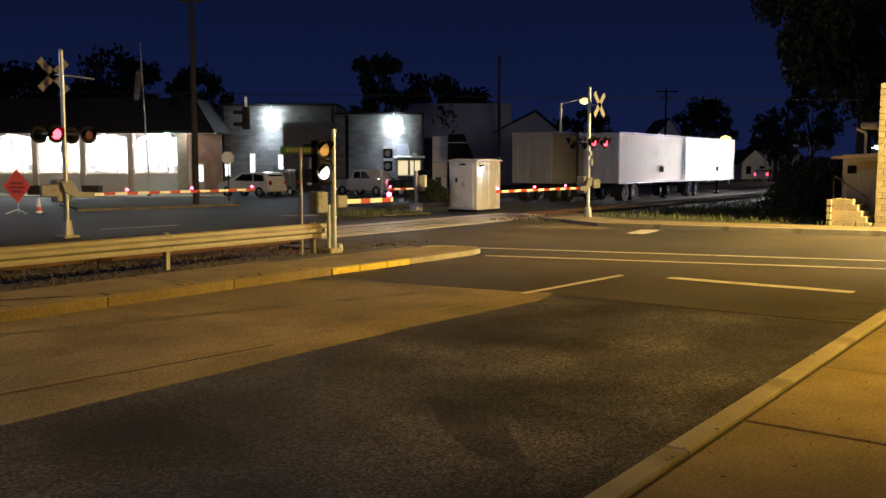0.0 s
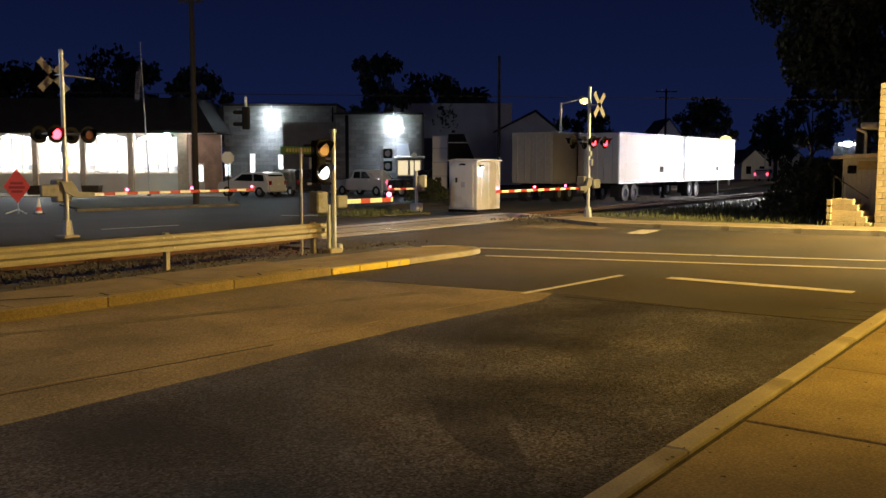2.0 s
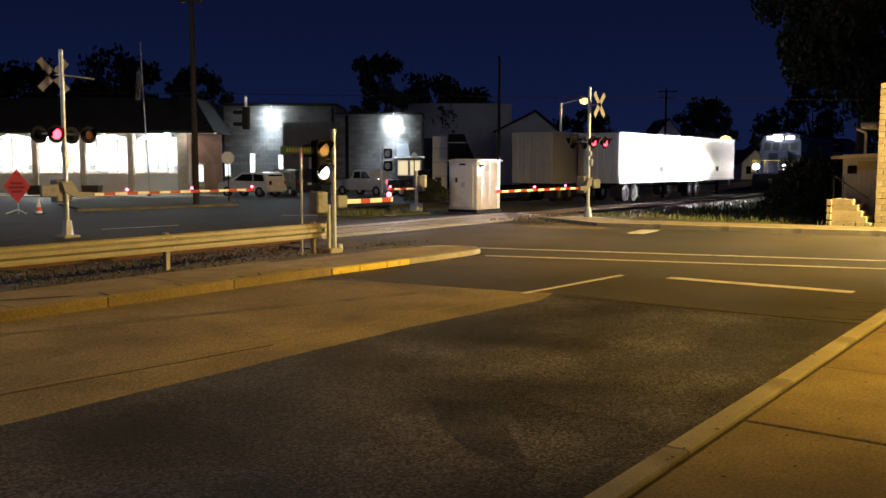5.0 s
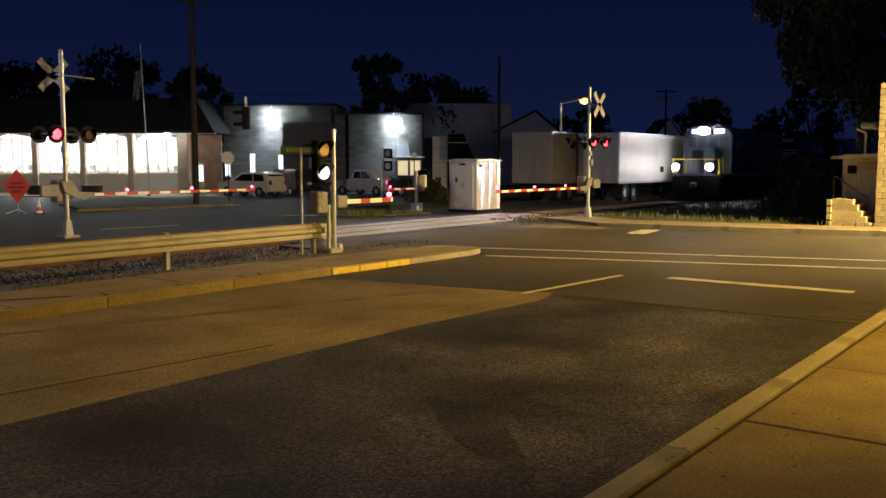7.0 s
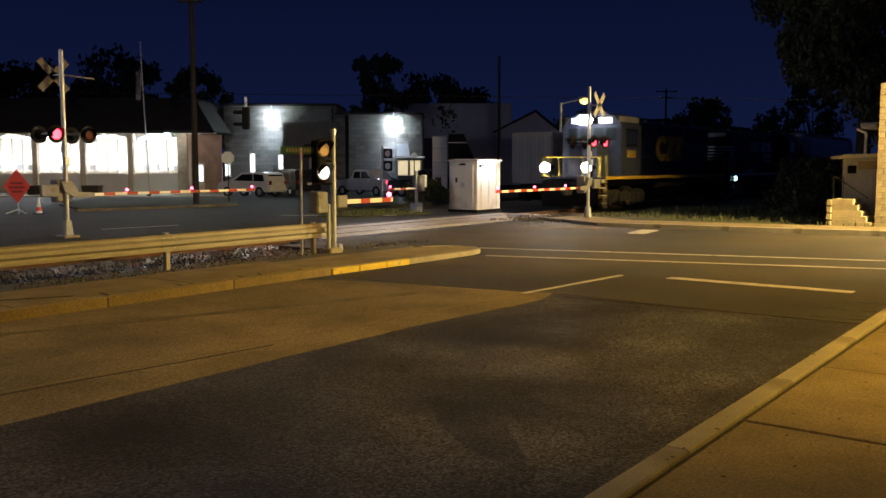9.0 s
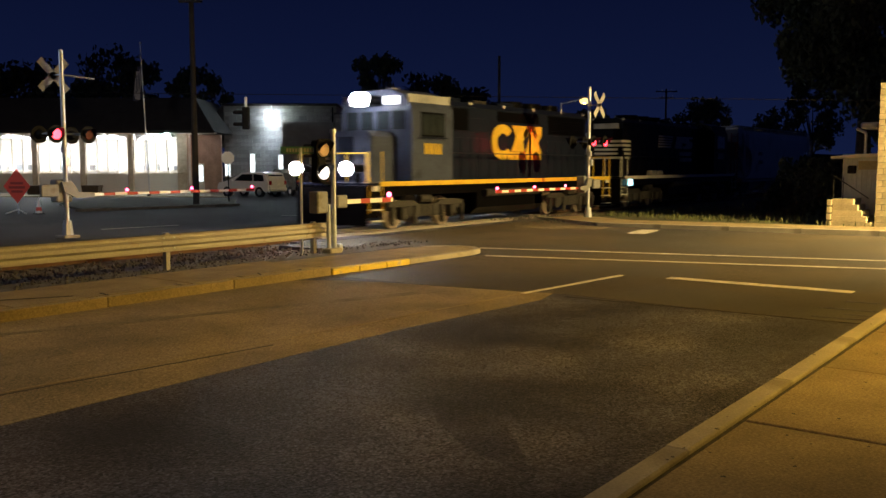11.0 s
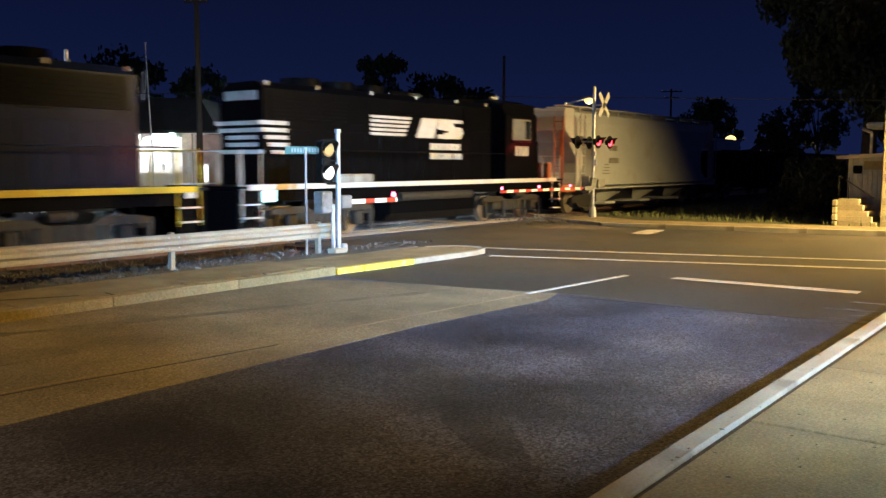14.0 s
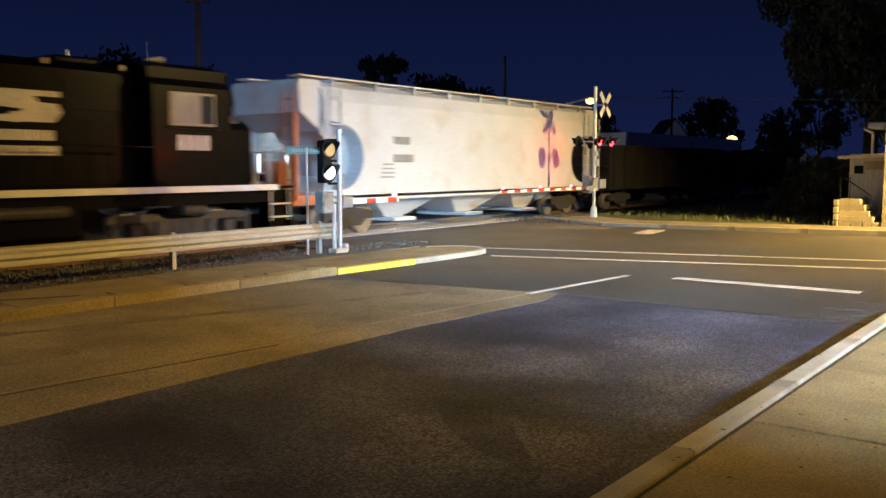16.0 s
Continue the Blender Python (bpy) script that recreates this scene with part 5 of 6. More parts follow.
def hall_one():
    """Grey block hall with narrow lit windows and a floodlight; v = 71."""
    b = thing("block_hall", far(-18.0, 71.0), "grey block hall lit by a cold floodlight", "building", turn=AX)
    part("wall", S().box((5.0, 3.1, 3.4), (9.0, 6.0, 6.8)), MORTAR, b)
    block_wall(b, 0.6, 9.4, 0.0, 6.6, 0.075)
    part("side_gable", S().prism([(-1.6, 3.9), (0.5, 3.9), (0.5, 6.95), (0.1, 6.6)], 0.1, 6.0, "y"), SHINGLE, b)
    part("coping", S().box((5.0, 3.1, 6.9), (9.2, 6.3, 0.2), bevel=0.02), SHINGLE, b)
    for x, w, h in ((0.75, 0.34, 1.8), (2.75, 0.32, 1.55), (5.15, 0.55, 1.35), (7.2, 0.3, 1.5)):
        f = part("window", S().box((x, 0.02, 2.2), (w + 0.16, 0.10, h + 0.16)), TRIM_WHITE, b, "narrow lit window")
        part("pane", S().box((x, -0.035, 2.2), (w, 0.02, h)), WINDOW_LIT, f)
        part("sill", S().box((x, -0.06, 2.2 - h / 2 - 0.1), (w + 0.3, 0.16, 0.06)), TRIM_WHITE, f)
    flood(b, 4.35, 0.0, 6.05)
    part("downpipe", S().tube((9.2, -0.05, 0), (9.2, -0.05, 6.7), 0.06, seg=8), BLACK, b)


hall_one()
a = far(-13.65, 70.2, 5.7)
lamp("flood_one", "SPOT", a, 900, COLD, far(-14.1, 70.2, 0), 0.12, 110, 0.9)


def hall_two():
    b = thing("block_workshop", far(-8.3, 68.5), "grey block workshop with lit curtained window and floodlight", "building", turn=AX)
    part("wall", S().box((3.35, 3.1, 3.0), (6.7, 6.0, 6.0)), MORTAR, b)
    block_wall(b, 0.05, 6.65, 0.0, 5.9, 0.075)
    part("coping", S().box((3.35, 3.1, 6.06), (6.9, 6.2, 0.14), bevel=0.02), SHINGLE, b)
    flood(b, 4.5, 0.0, 5.45)
    part("pilaster", S().box((0.9, -0.02, 3.0), (0.25, 0.16, 5.9)), BLACK, b)
    f = part("window", S().box((5.7, 0.02, 1.9), (1.9, 0.1, 1.25)), TRIM_WHITE, b, "curtained window lit from inside")
    for x in (5.2, 6.15):
        part("curtain_pane", S().box((x, -0.035, 1.9), (0.75, 0.02, 1.1)), CURTAIN, f)
    part("porch_roof", S().prism([(-1.0, 2.62), (0.05, 2.72), (0.05, 2.8), (-1.0, 2.7)], 4.6, 6.9, "x"), TRIM_WHITE, b)
    part("vent_hood", S().prism([(4.75, 2.8), (5.75, 2.8), (5.6, 3.75), (4.75, 3.75)], -0.4, 0.0, "y"), METAL_WALL, b, "pale metal hood on the wall")
    part("annex_wall", S().box((-2.1, 2.2, 2.7), (4.0, 4.0, 5.4)), MORTAR, b, "recessed dark link wall")
    sh = part("shed_front", S().box((-1.1, -0.6, 1.35), (1.6, 0.8, 2.7)), PILLAR, b, "beige annex wall")
    part("shed_roof", S().box((-1.2, -0.6, 3.2), (2.2, 1.0, 1.0), bevel=0.05), SHINGLE, b)


hall_two()
a = far(-3.8, 67.7, 5.1)
lamp("flood_two", "SPOT", a, 800, COLD, far(-4.2, 67.7, 0), 0.12, 110, 0.9)


def warehouse():
    b = thing("warehouse", far(-5.8, 96.0), "large pale metal warehouse behind the workshop", "building", turn=AX)
    part("wall", S().box((6.6, 6, 4.25), (13.2, 12, 8.5)), METAL_WALL, b)
    for i in range(33):
        part("wall_rib", S().box((0.2 + 0.4 * i, -0.02, 4.25), (0.08, 0.05, 8.4)), METAL_WALL, b)
    part("parapet", S().box((6.6, 6, 8.6), (13.4, 12.2, 0.25)), METAL_WALL, b)
    part("gable_wing", S().prism([(11.5, 0), (18.6, 0), (18.6, 5.2), (15.6, 7.7), (11.5, 5.6)], -1.5, 10, "y"), METAL_WALL, b)
    part("roof_edge", S().prism([(11.2, 5.5), (15.6, 7.75), (18.9, 5.1), (18.9, 5.3), (15.6, 7.98), (11.2, 5.7)], -1.8, 10.2, "y"), SHINGLE, b)
    part("lean_to", S().box((4.5, -4.5, 2.4), (5.0, 5, 4.8)), MORTAR, b)


warehouse()


def box_trailer(x0, y0, length, label, skin, landing=True, doors=False):
    """A semi-trailer box along the track: x from its door end, y at its side facing the track."""
    t = thing("box_trailer", (x0, y0, 0), label, "trailer", "parked trailers")
    W = 2.6
    part("box", S().box((length / 2, W / 2, 2.52), (length, W, 2.9), bevel=0.03), skin, t)
    for z in (1.1, 3.95):
        part("rail_trim", S().box((length / 2, -0.012, z), (length, 0.03, 0.12)), GALV, t)
    for x in (0.06, length - 0.06):
        part("corner_post", S().box((x, -0.012, 2.5), (0.08, 0.02, 2.8)), GALV, t)
    if doors:
        for y in (0.66, 1.94):
            d = part("rear_door", S().box((-0.02, y, 2.5), (0.05, 1.22, 2.7), bevel=0.01), skin, t)
            for k in (-0.3, 0.25):
                part("lock_rod", S().tube((-0.07, y + k, 1.2), (-0.07, y + k, 3.8), 0.022, seg=6), GALV, d)
    for x in (1.1, 2.35):
        for y in (0.3, W - 0.3):
            w = part("wheel", S().ring((x, y, 0.5), (0, 1, 0), 0.26, 0.5, 0.5, 24), RUBBER, t)
            part("hub", S().tube((x, y - 0.2, 0.5), (x, y + 0.2, 0.5), 0.27, seg=16), GALV, w)
    part("bogie", S().box((1.7, W / 2, 0.88), (2.6, 1.2, 0.3)), BLACK, t)
    part("mud_flap", S().box((0.35, 0.35, 0.6), (0.03, 0.6, 0.7)), RUBBER, t)
    for y in (0.4, W - 0.4):
        leg = S()
        leg.box((length - 2.6, y, 0.6), (0.14, 0.14, 1.1))
        leg.box((length - 2.6, y, 0.05), (0.3, 0.3, 0.08))
        part("landing_leg", leg, BLACK, t)
    part("leg_brace", S().box((length - 2.6, W / 2, 0.75), (0.1, 1.8, 0.1)), BLACK, t)
    part("placard", S().box((length * 0.62, -0.03, 1.85), (0.5, 0.02, 0.35)), BLACK, t)
    return t


box_trailer(47.0, 21.5, 10.3, "white box trailer with door end toward the crossing", TRAILER_WHITE, doors=True)
box_trailer(57.5, 21.5, 10.2, "white box trailer parked end to end with another", TRAILER_WHITE)
box_trailer(44.0, 24.2, 8.3, "dull grey box trailer with closed barn doors", TRAILER_DULL, doors=True)


def container():
    c = thing("white_container", far(-0.7, 58.0), "narrow dirty white container standing on end boards", "container", turn=AX)
    part("box", S().box((0.5, 1.2, 2.2), (0.98, 2.4, 3.6), bevel=0.02), TRAILER_WHITE, c)
    for z in (0.5, 1.4, 2.3, 3.2):
        part("rib", S().box((0.5, -0.02, z), (0.94, 0.04, 0.06)), GALV, c)
    part("skid", S().box((0.5, 1.2, 0.2), (1.0, 2.4, 0.4)), BLACK, c)
    d = thing("dump_hopper", far(0.35, 57.0), "black tilted metal dump hopper on a stand", "hopper", turn=AX)
    part("bin", S().prism([(0, 2.55), (1.5, 2.55), (1.75, 2.3), (1.0, 4.1), (0, 4.1)], 0, 1.6, "y"), BLACK, d)
    part("rim", S().box((0.6, -0.02, 3.55), (1.3, 0.05, 0.05)), GALV, d)
    for x in (0.1, 1.4):
        part("leg", S().box((x, 0.8, 1.28), (0.12, 0.12, 2.56)), BLACK, d)


container()


# ---- parked cars ----
def car(name, place, turn, label, skin, profile, glassp, length, width, tail, bed=None, cat="car"):
    """A car along +x (front) from its tail at x = 0, built from a side profile."""
    c = thing(name, place, label, cat, turn=turn)
    w = width / 2
    body = S()
    body.prism(profile, -w, w, "y")
    bmesh.ops.bevel(body.bm, geom=[e for e in body.bm.edges if abs(e.verts[0].co.y) > w - 0.01 and abs(e.verts[1].co.y) > w - 0.01 and abs(e.verts[0].co.y - e.verts[1].co.y) < 0.01], offset=0.09, segments=2, affect="EDGES")
    part("body", body, skin, c, smooth=True)
    for sy in (-1, 1):
        for q in glassp:
            part("side_window", S().prism(q, sy * (w - 0.01), sy * (w + 0.006), "y"), CAR_GLASS, c)
        part("mirror", S().box((length * 0.68, sy * (w + 0.1), 1.1), (0.12, 0.2, 0.14), bevel=0.03), skin, c)
        part("tail_lamp", S().box((0.03, sy * (w - 0.16), 0.95), (0.1, 0.22, 0.26), bevel=0.02), TAIL if tail else TAIL_OFF, c, "lit red tail lamp" if tail else "")
        part("headlamp", S().box((length - 0.06, sy * (w - 0.25), 0.72), (0.1, 0.34, 0.16), bevel=0.02), CHROME, c)
        for x in (length * 0.19, length * 0.80):
            t = part("wheel", S().ring((x, sy * (w - 0.1), 0.34), (0, 1, 0), 0.2, 0.345, 0.22, 24), RUBBER, c)
            part("rim", S().tube((x, sy * (w - 0.19), 0.34), (x, sy * (w - 0.005), 0.34), 0.2, 0.17, seg=16), CHROME, t)
    part("rear_bumper", S().box((0.02, 0, 0.5), (0.14, width - 0.1, 0.22), bevel=0.04), skin if bed is None else CHROME, c)
    part("number_plate", S().box((-0.03, 0, 0.85), (0.02, 0.32, 0.16)), SIGN_WHITE, c)
    if bed is None:
        part("rear_window", S().box((0.20, 0, 1.3), (0.05, width - 0.4, 0.38), 0, 18), CAR_GLASS, c)
    return c


SUV = [(0.05, 0.35), (0.0, 0.95), (0.28, 1.55), (0.6, 1.66), (2.4, 1.62), (3.25, 1.08), (4.35, 0.95), (4.5, 0.7), (4.5, 0.35)]
SUV_G = [[(0.42, 1.05), (0.5, 1.48), (1.3, 1.53), (1.3, 1.05)], [(1.38, 1.05), (1.38, 1.53), (2.3, 1.5), (2.95, 1.08)]]
VAN = [(0.05, 0.35), (0.0, 1.0), (0.2, 1.8), (0.5, 1.88), (3.4, 1.82), (4.1, 1.15), (4.9, 1.02), (5.05, 0.7), (5.05, 0.35)]
VAN_G = [[(0.4, 1.15), (0.5, 1.68), (1.5, 1.7), (1.5, 1.15)], [(1.6, 1.15), (1.6, 1.7), (2.6, 1.7), (2.6, 1.15)], [(2.7, 1.15), (2.7, 1.7), (3.3, 1.68), (3.8, 1.18)]]
PICK = [(0.0, 0.55), (0.0, 1.08), (1.9, 1.08), (1.95, 1.15), (2.15, 1.75), (2.5, 1.82), (3.5, 1.80), (4.1, 1.15), (5.3, 1.05), (5.45, 0.8), (5.45, 0.4), (0.3, 0.4)]
PICK_G = [[(2.15, 1.2), (2.28, 1.66), (2.85, 1.68), (2.85, 1.2)], [(2.95, 1.2), (2.95, 1.68), (3.4, 1.66), (3.85, 1.2)]]
car("suv", far(-10.9, 58.5), AX + 180 - 28, "white sport utility car parked beside the hall", CAR_WHITE, SUV, SUV_G, 4.5, 1.85, False)
car("van", far(-9.1, 60.2), AX + 180 - 52, "black van parked beside the hall", CAR_DARK, VAN, VAN_G, 5.05, 1.95, False)
car("pickup_truck", far(-7.3, 63.8), AX - 40, "white pickup truck parked before the workshop", CAR_WHITE, PICK, PICK_G, 5.45, 1.9, False, True, "truck")
car("pickup_truck", far(-3.7, 60.6), AX - 8, "dark pickup truck with lit tail lamp", CAR_DARK, PICK, PICK_G, 5.45, 1.9, True, True, "truck")
car("suv", far(41.3, 115.0), AX + 60, "distant car with glowing tail lamps on the road", CAR_WHITE, SUV, SUV_G, 4.5, 1.85, True)

# ---- poles, signs and small fixtures beyond the track ----
def utility_pole(place, height, label, cross=(), r=0.16, mat=None):
    p = thing("utility_pole", place, label, "utility pole", "utility poles", turn=AX)
    part("pole", S().tube((0, 0, -0.1), (0, 0, height), r, r * 0.68, seg=14), mat or BARE_WOOD, p, smooth=True)
    for z, w in cross:
        arm_ = part("cross_arm", S().box((0, -0.12, z), (w, 0.1, 0.12), bevel=0.01), BARE_WOOD, p)
        for k in (-0.45, -0.2, 0.2, 0.45):
            part("insulator", S().tube((w * k, -0.12, z + 0.06), (w * k, -0.12, z + 0.22), 0.035, seg=8), GALV, arm_)
    return p


utility_pole(far(-12.85, 46.0), 12.6, "tall dark timber utility pole with crossarms", ((11.0, 1.4), (10.4, 1.2)), 0.17)
utility_pole(far(4.4, 70.0), 10.6, "thin dark utility pole behind the cabinet", (), 0.15)
utility_pole(far(25.0, 100.0), 10.6, "distant utility pole with crossarm", ((10.3, 2.4), (9.6, 1.6)), 0.15)
utility_pole(far(15.5, 86.0), 6.9, "bare pole behind the trailers", (), 0.1)


def street_lamp(place, height, reach, label, power, colour=SODIUM, globe=0.3):
    s = thing("street_lamp", place, label, "street lamp", "street lamps", turn=AX)
    part("pole", S().tube((0, 0, -0.1), (0, 0, height), 0.10, 0.07, seg=12), GALV, s)
    part("arm", S().tube((0, 0, height - 0.1), (reach, 0, height + 0.25), 0.04, seg=8), GALV, s)
    hd = part("lamp_head", S().prism([(reach - 0.25, height + 0.2), (reach + 0.45, height + 0.22), (reach + 0.4, height + 0.36), (reach - 0.2, height + 0.38)], -0.16, 0.16, "y"), GALV, s)
    # ball is made larger than the bulb to include its glare
    part("bulb_glare", S().ball((reach + 0.12, 0, height + 0.24 - 0.4 * globe), globe, 2, (1.1, 0.9, 0.8)), BULB_SODIUM, hd, "burning yellow bulb widened to take in its glare")
    m = pose(*place, 0, 0, AX) @ Vector((reach + 0.12, -0.05, height - 0.2))
    lamp("street_lamp_light", "POINT", tuple(m), power, colour, size=0.2)
    return s


street_lamp(far(8.2, 62.0), 6.45, 1.5, "street lamp with burning yellow globe beyond the trailers", 260)
street_lamp(far(31.0, 96.0), 4.85, -0.6, "distant street lamp glowing warm white", 2000, (1.0, 0.82, 0.5), 0.55)
street_lamp(far(43.6, 120.0), 4.7, 0.5, "distant street lamp among trees", 700, (1.0, 0.85, 0.55), 0.4)


def flagpole():
    f = thing("flagpole", far(-19.9, 60.0), "pale metal flagpole before the shop", "flagpole", turn=AX)
    part("pole", S().tube((0, 0, 0), (-0.35, 0, 10.2), 0.06, 0.035, seg=10), GALV, f)
    part("ball", S().ball((-0.35, 0, 10.25), 0.08, 2), GALV, f)
    part("uplight", S().tube((0.2, -0.8, 0), (0.2, -0.8, 0.2), 0.12, seg=10), BLACK, f)


flagpole()
FLAG = [material("flag_dark_cloth", (0.03, 0.035, 0.07), 0.8, vary=0.2, scale=4), material("flag_pale_cloth", (0.3, 0.29, 0.32), 0.8, vary=0.15, scale=4)]
FLAG_PIECES = []


def flag():
    """A limp striped flag in five rigid folds that swing one on another's line."""
    fl = thing("flag", far(-20.16, 60.0, 8.75), "limp striped flag hanging from its pole", "flag", turn=AX)
    for i in range(3):
        s = part("fold", S().box((-0.16, 0.05 * (-1) ** i, -1.1), (0.33, 0.05, 2.1 - 0.25 * i), bevel=0.015), FLAG[i % 2], fl)
        for k in range(3):
            part("stripe", S().box((-0.06 - 0.1 * k, 0.05 * (-1) ** i - 0.03, -0.75 - 0.12 * k), (0.05, 0.012, 1.2)), FLAG[1 - i % 2], s)
        FLAG_PIECES.append((s, i))
    return fl


flag_thing = flag()


def round_sign(place, r, h, label):
    s = thing("road_sign", place, label, "road sign", "road signs", turn=AX)
    part("post", S().tube((0, 0, 0), (0, 0, h + r), 0.035, seg=8), BLACK, s)
    part("plate", S().prism([(r * math.cos(math.pi / 8 + k * math.pi / 4), h + r * math.sin(math.pi / 8 + k * math.pi / 4)) for k in range(8)], -0.05, -0.03, "y"), SIGN_WHITE, s, "pale octagonal plate")


round_sign(far(-12.0, 49.5), 0.38, 2.5, "back of an octagonal road sign on a thin post")
round_sign(far(-1.9, 58.5), 0.2, 2.75, "small square sign on a thin post")


def roadwork_sign():
    s = thing("roadwork_sign", far(-18.4, 38.2), "orange diamond roadwork sign on a folding stand", "road sign", turn=AX)
    part("plate", S().prism([(-0.58, 1.2), (0, 0.46), (0.58, 1.2), (0, 1.96)], -0.02, 0.0, "y"), SIGN_ORANGE, s)
    ink = material("dark_sign_ink", (0.25, 0.02, 0.012), 0.6, vary=0.1)
    for z, w in ((1.33, 0.55), (1.15, 0.7), (0.97, 0.5)):
        part("lettering_bar", S().box((0, -0.03, z), (w, 0.012, 0.1)), ink, s)
    part("stand", S().tube((0, 0.03, 0.0), (0, 0.03, 0.55), 0.035, seg=8), GALV, s)
    for dx in (-0.45, 0.45):
        part("foot", S().tube((0, 0, 0.2), (dx, -0.2, 0.02), 0.025, seg=8), SIGN_WHITE, s)


roadwork_sign()


def cone():
    c = thing("traffic_cone", far(-17.5, 38.2), "white traffic cone with orange band on the street", "traffic cone")
    part("base", S().box((0, 0, 0.02), (0.36, 0.36, 0.04), bevel=0.01), RUBBER, c)
    part("body", S().tube((0, 0, 0.04), (0, 0, 0.7), 0.14, 0.03, seg=18), SIGN_WHITE, c, smooth=True)
    part("band", S().tube((0, 0, 0.14), (0, 0, 0.30), 0.126, 0.100, seg=18), SIGN_ORANGE, c, "orange band")


cone()


def signal_head(place, label, h):
    s = thing("signal_post", place, label, "traffic signal", turn=AX)
    part("pole", S().tube((0, 0, 0), (0, 0, h + 0.35), 0.09, seg=12), GALV, s)
    for z in (h - 0.15, h - 0.95):
        b = part("signal_face", S().box((0.42, -0.1, z), (0.55, 0.25, 0.62), bevel=0.06), BLACK, s)
        part("visor", S().ring((0.42, -0.35, z), (0.2, 1, 0), 0.22, 0.24, 0.3, 18), BLACK, b)
        part("lens", S().tube((0.42, -0.23, z), (0.42, -0.25, z), 0.2, seg=18), GALV, b, "pale unlit lens")


signal_head(far(-3.95, 57.0), "galvanized post with two dark round signal heads", 3.0)


def hanging_signal():
    s = thing("span_wire_signal", far(-8.45, 38.0, 4.25), "dark traffic signal hanging from a span wire", "traffic signal", turn=AX)
    part("hanger", S().tube((0.05, 0, 0.3), (0.05, 0, 0.75), 0.06, seg=8), GALV, s)
    b = part("housing", S().box((0.05, 0, -0.15), (0.3, 0.3, 0.95), bevel=0.04), BLACK, s)
    for z in (0.1, -0.4):
        part("visor", S().box((-0.28, 0, z), (0.42, 0.24, 0.16), bevel=0.04), BLACK, b)
    part("span_wire", S().tube((-12, 0, 0.98), (26, -4, 0.3), 0.012, seg=6), BLACK, s)


hanging_signal()
structure("verge_far_left", S().prism([far(-20.0, 46.0)[:2], far(-16.8, 41.0)[:2], far(-11.0, 46.4)[:2], far(-12.4, 53.0)[:2], far(-22.0, 56.0)[:2]], -0.1, 0.09, "z"), TURF, "dark grass island before the shop", "verge")
structure("pavement_shop", S().prism([far(-40, 59.0)[:2], far(-14, 58.0)[:2], far(-15.5, 65.8)[:2], far(-44, 65.8)[:2]], -0.1, 0.05, "z"), CONCRETE, "pale concrete forecourt before the shop", "pavement")
structure("kerb_lot", S().box(far(-13.7, 43.1, 0.04), (8.4, 0.3, 0.14), AX + 44), STAIN, "pale kerb line of the far lot", "kerb")
# lamplit stretch of distant road, its brightness put into a pale colour
structure("far_road", S().prism([(72, 24.5), (72, 29), (190, 46), (190, 39)], -0.1, 0.02, "z"), CONCRETE_ROAD, "distant pale road beyond the trailers", "road")

# ---- houses in the distance ----
HOUSE_WHITE = material("white_clapboard", (0.78, 0.80, 0.84), 0.7, vary=0.06, scale=2)
def house(place, w, d, h, rise, skin, label, turn=0.0):
    b = thing("house", place, label, "house", "distant houses", turn=AX + turn)
    part("wall", S().prism([(-w / 2, 0), (w / 2, 0), (w / 2, h), (0, h + rise), (-w / 2, h)], 0, d, "y"), skin, b)
    part("roof", S().prism([(-w / 2 - 0.4, h - 0.3), (0, h + rise), (w / 2 + 0.4, h - 0.3), (w / 2 + 0.4, h - 0.1), (0, h + rise + 0.25), (-w / 2 - 0.4, h - 0.1)], 0.15, d + 0.3, "y"), SHINGLE, b)
    for x in (-w / 4, w / 4):
        f = part("window", S().box((x, -0.03, h * 0.55), (0.9, 0.08, 1.3)), TRIM_WHITE, b)
        part("pane", S().box((x, -0.08, h * 0.55), (0.75, 0.02, 1.15)), CAR_GLASS, f)
    return b


house(far(28.5, 112.0), 3.6, 8, 5.4, 2.4, HOUSE_WHITE, "distant white gabled house")
house(far(46.5, 132.0), 4.0, 8, 2.5, 1.8, TRIM_WHITE, "small distant pale gabled shed")
house(far(52.4, 140.0), 3.8, 8, 4.6, 1.6, TRIM_WHITE, "pale house behind street trees")
house(far(56.2, 140.0), 2.2, 6, 3.0, 1.0, TRIM_WHITE, "narrow pale outbuilding behind street trees")


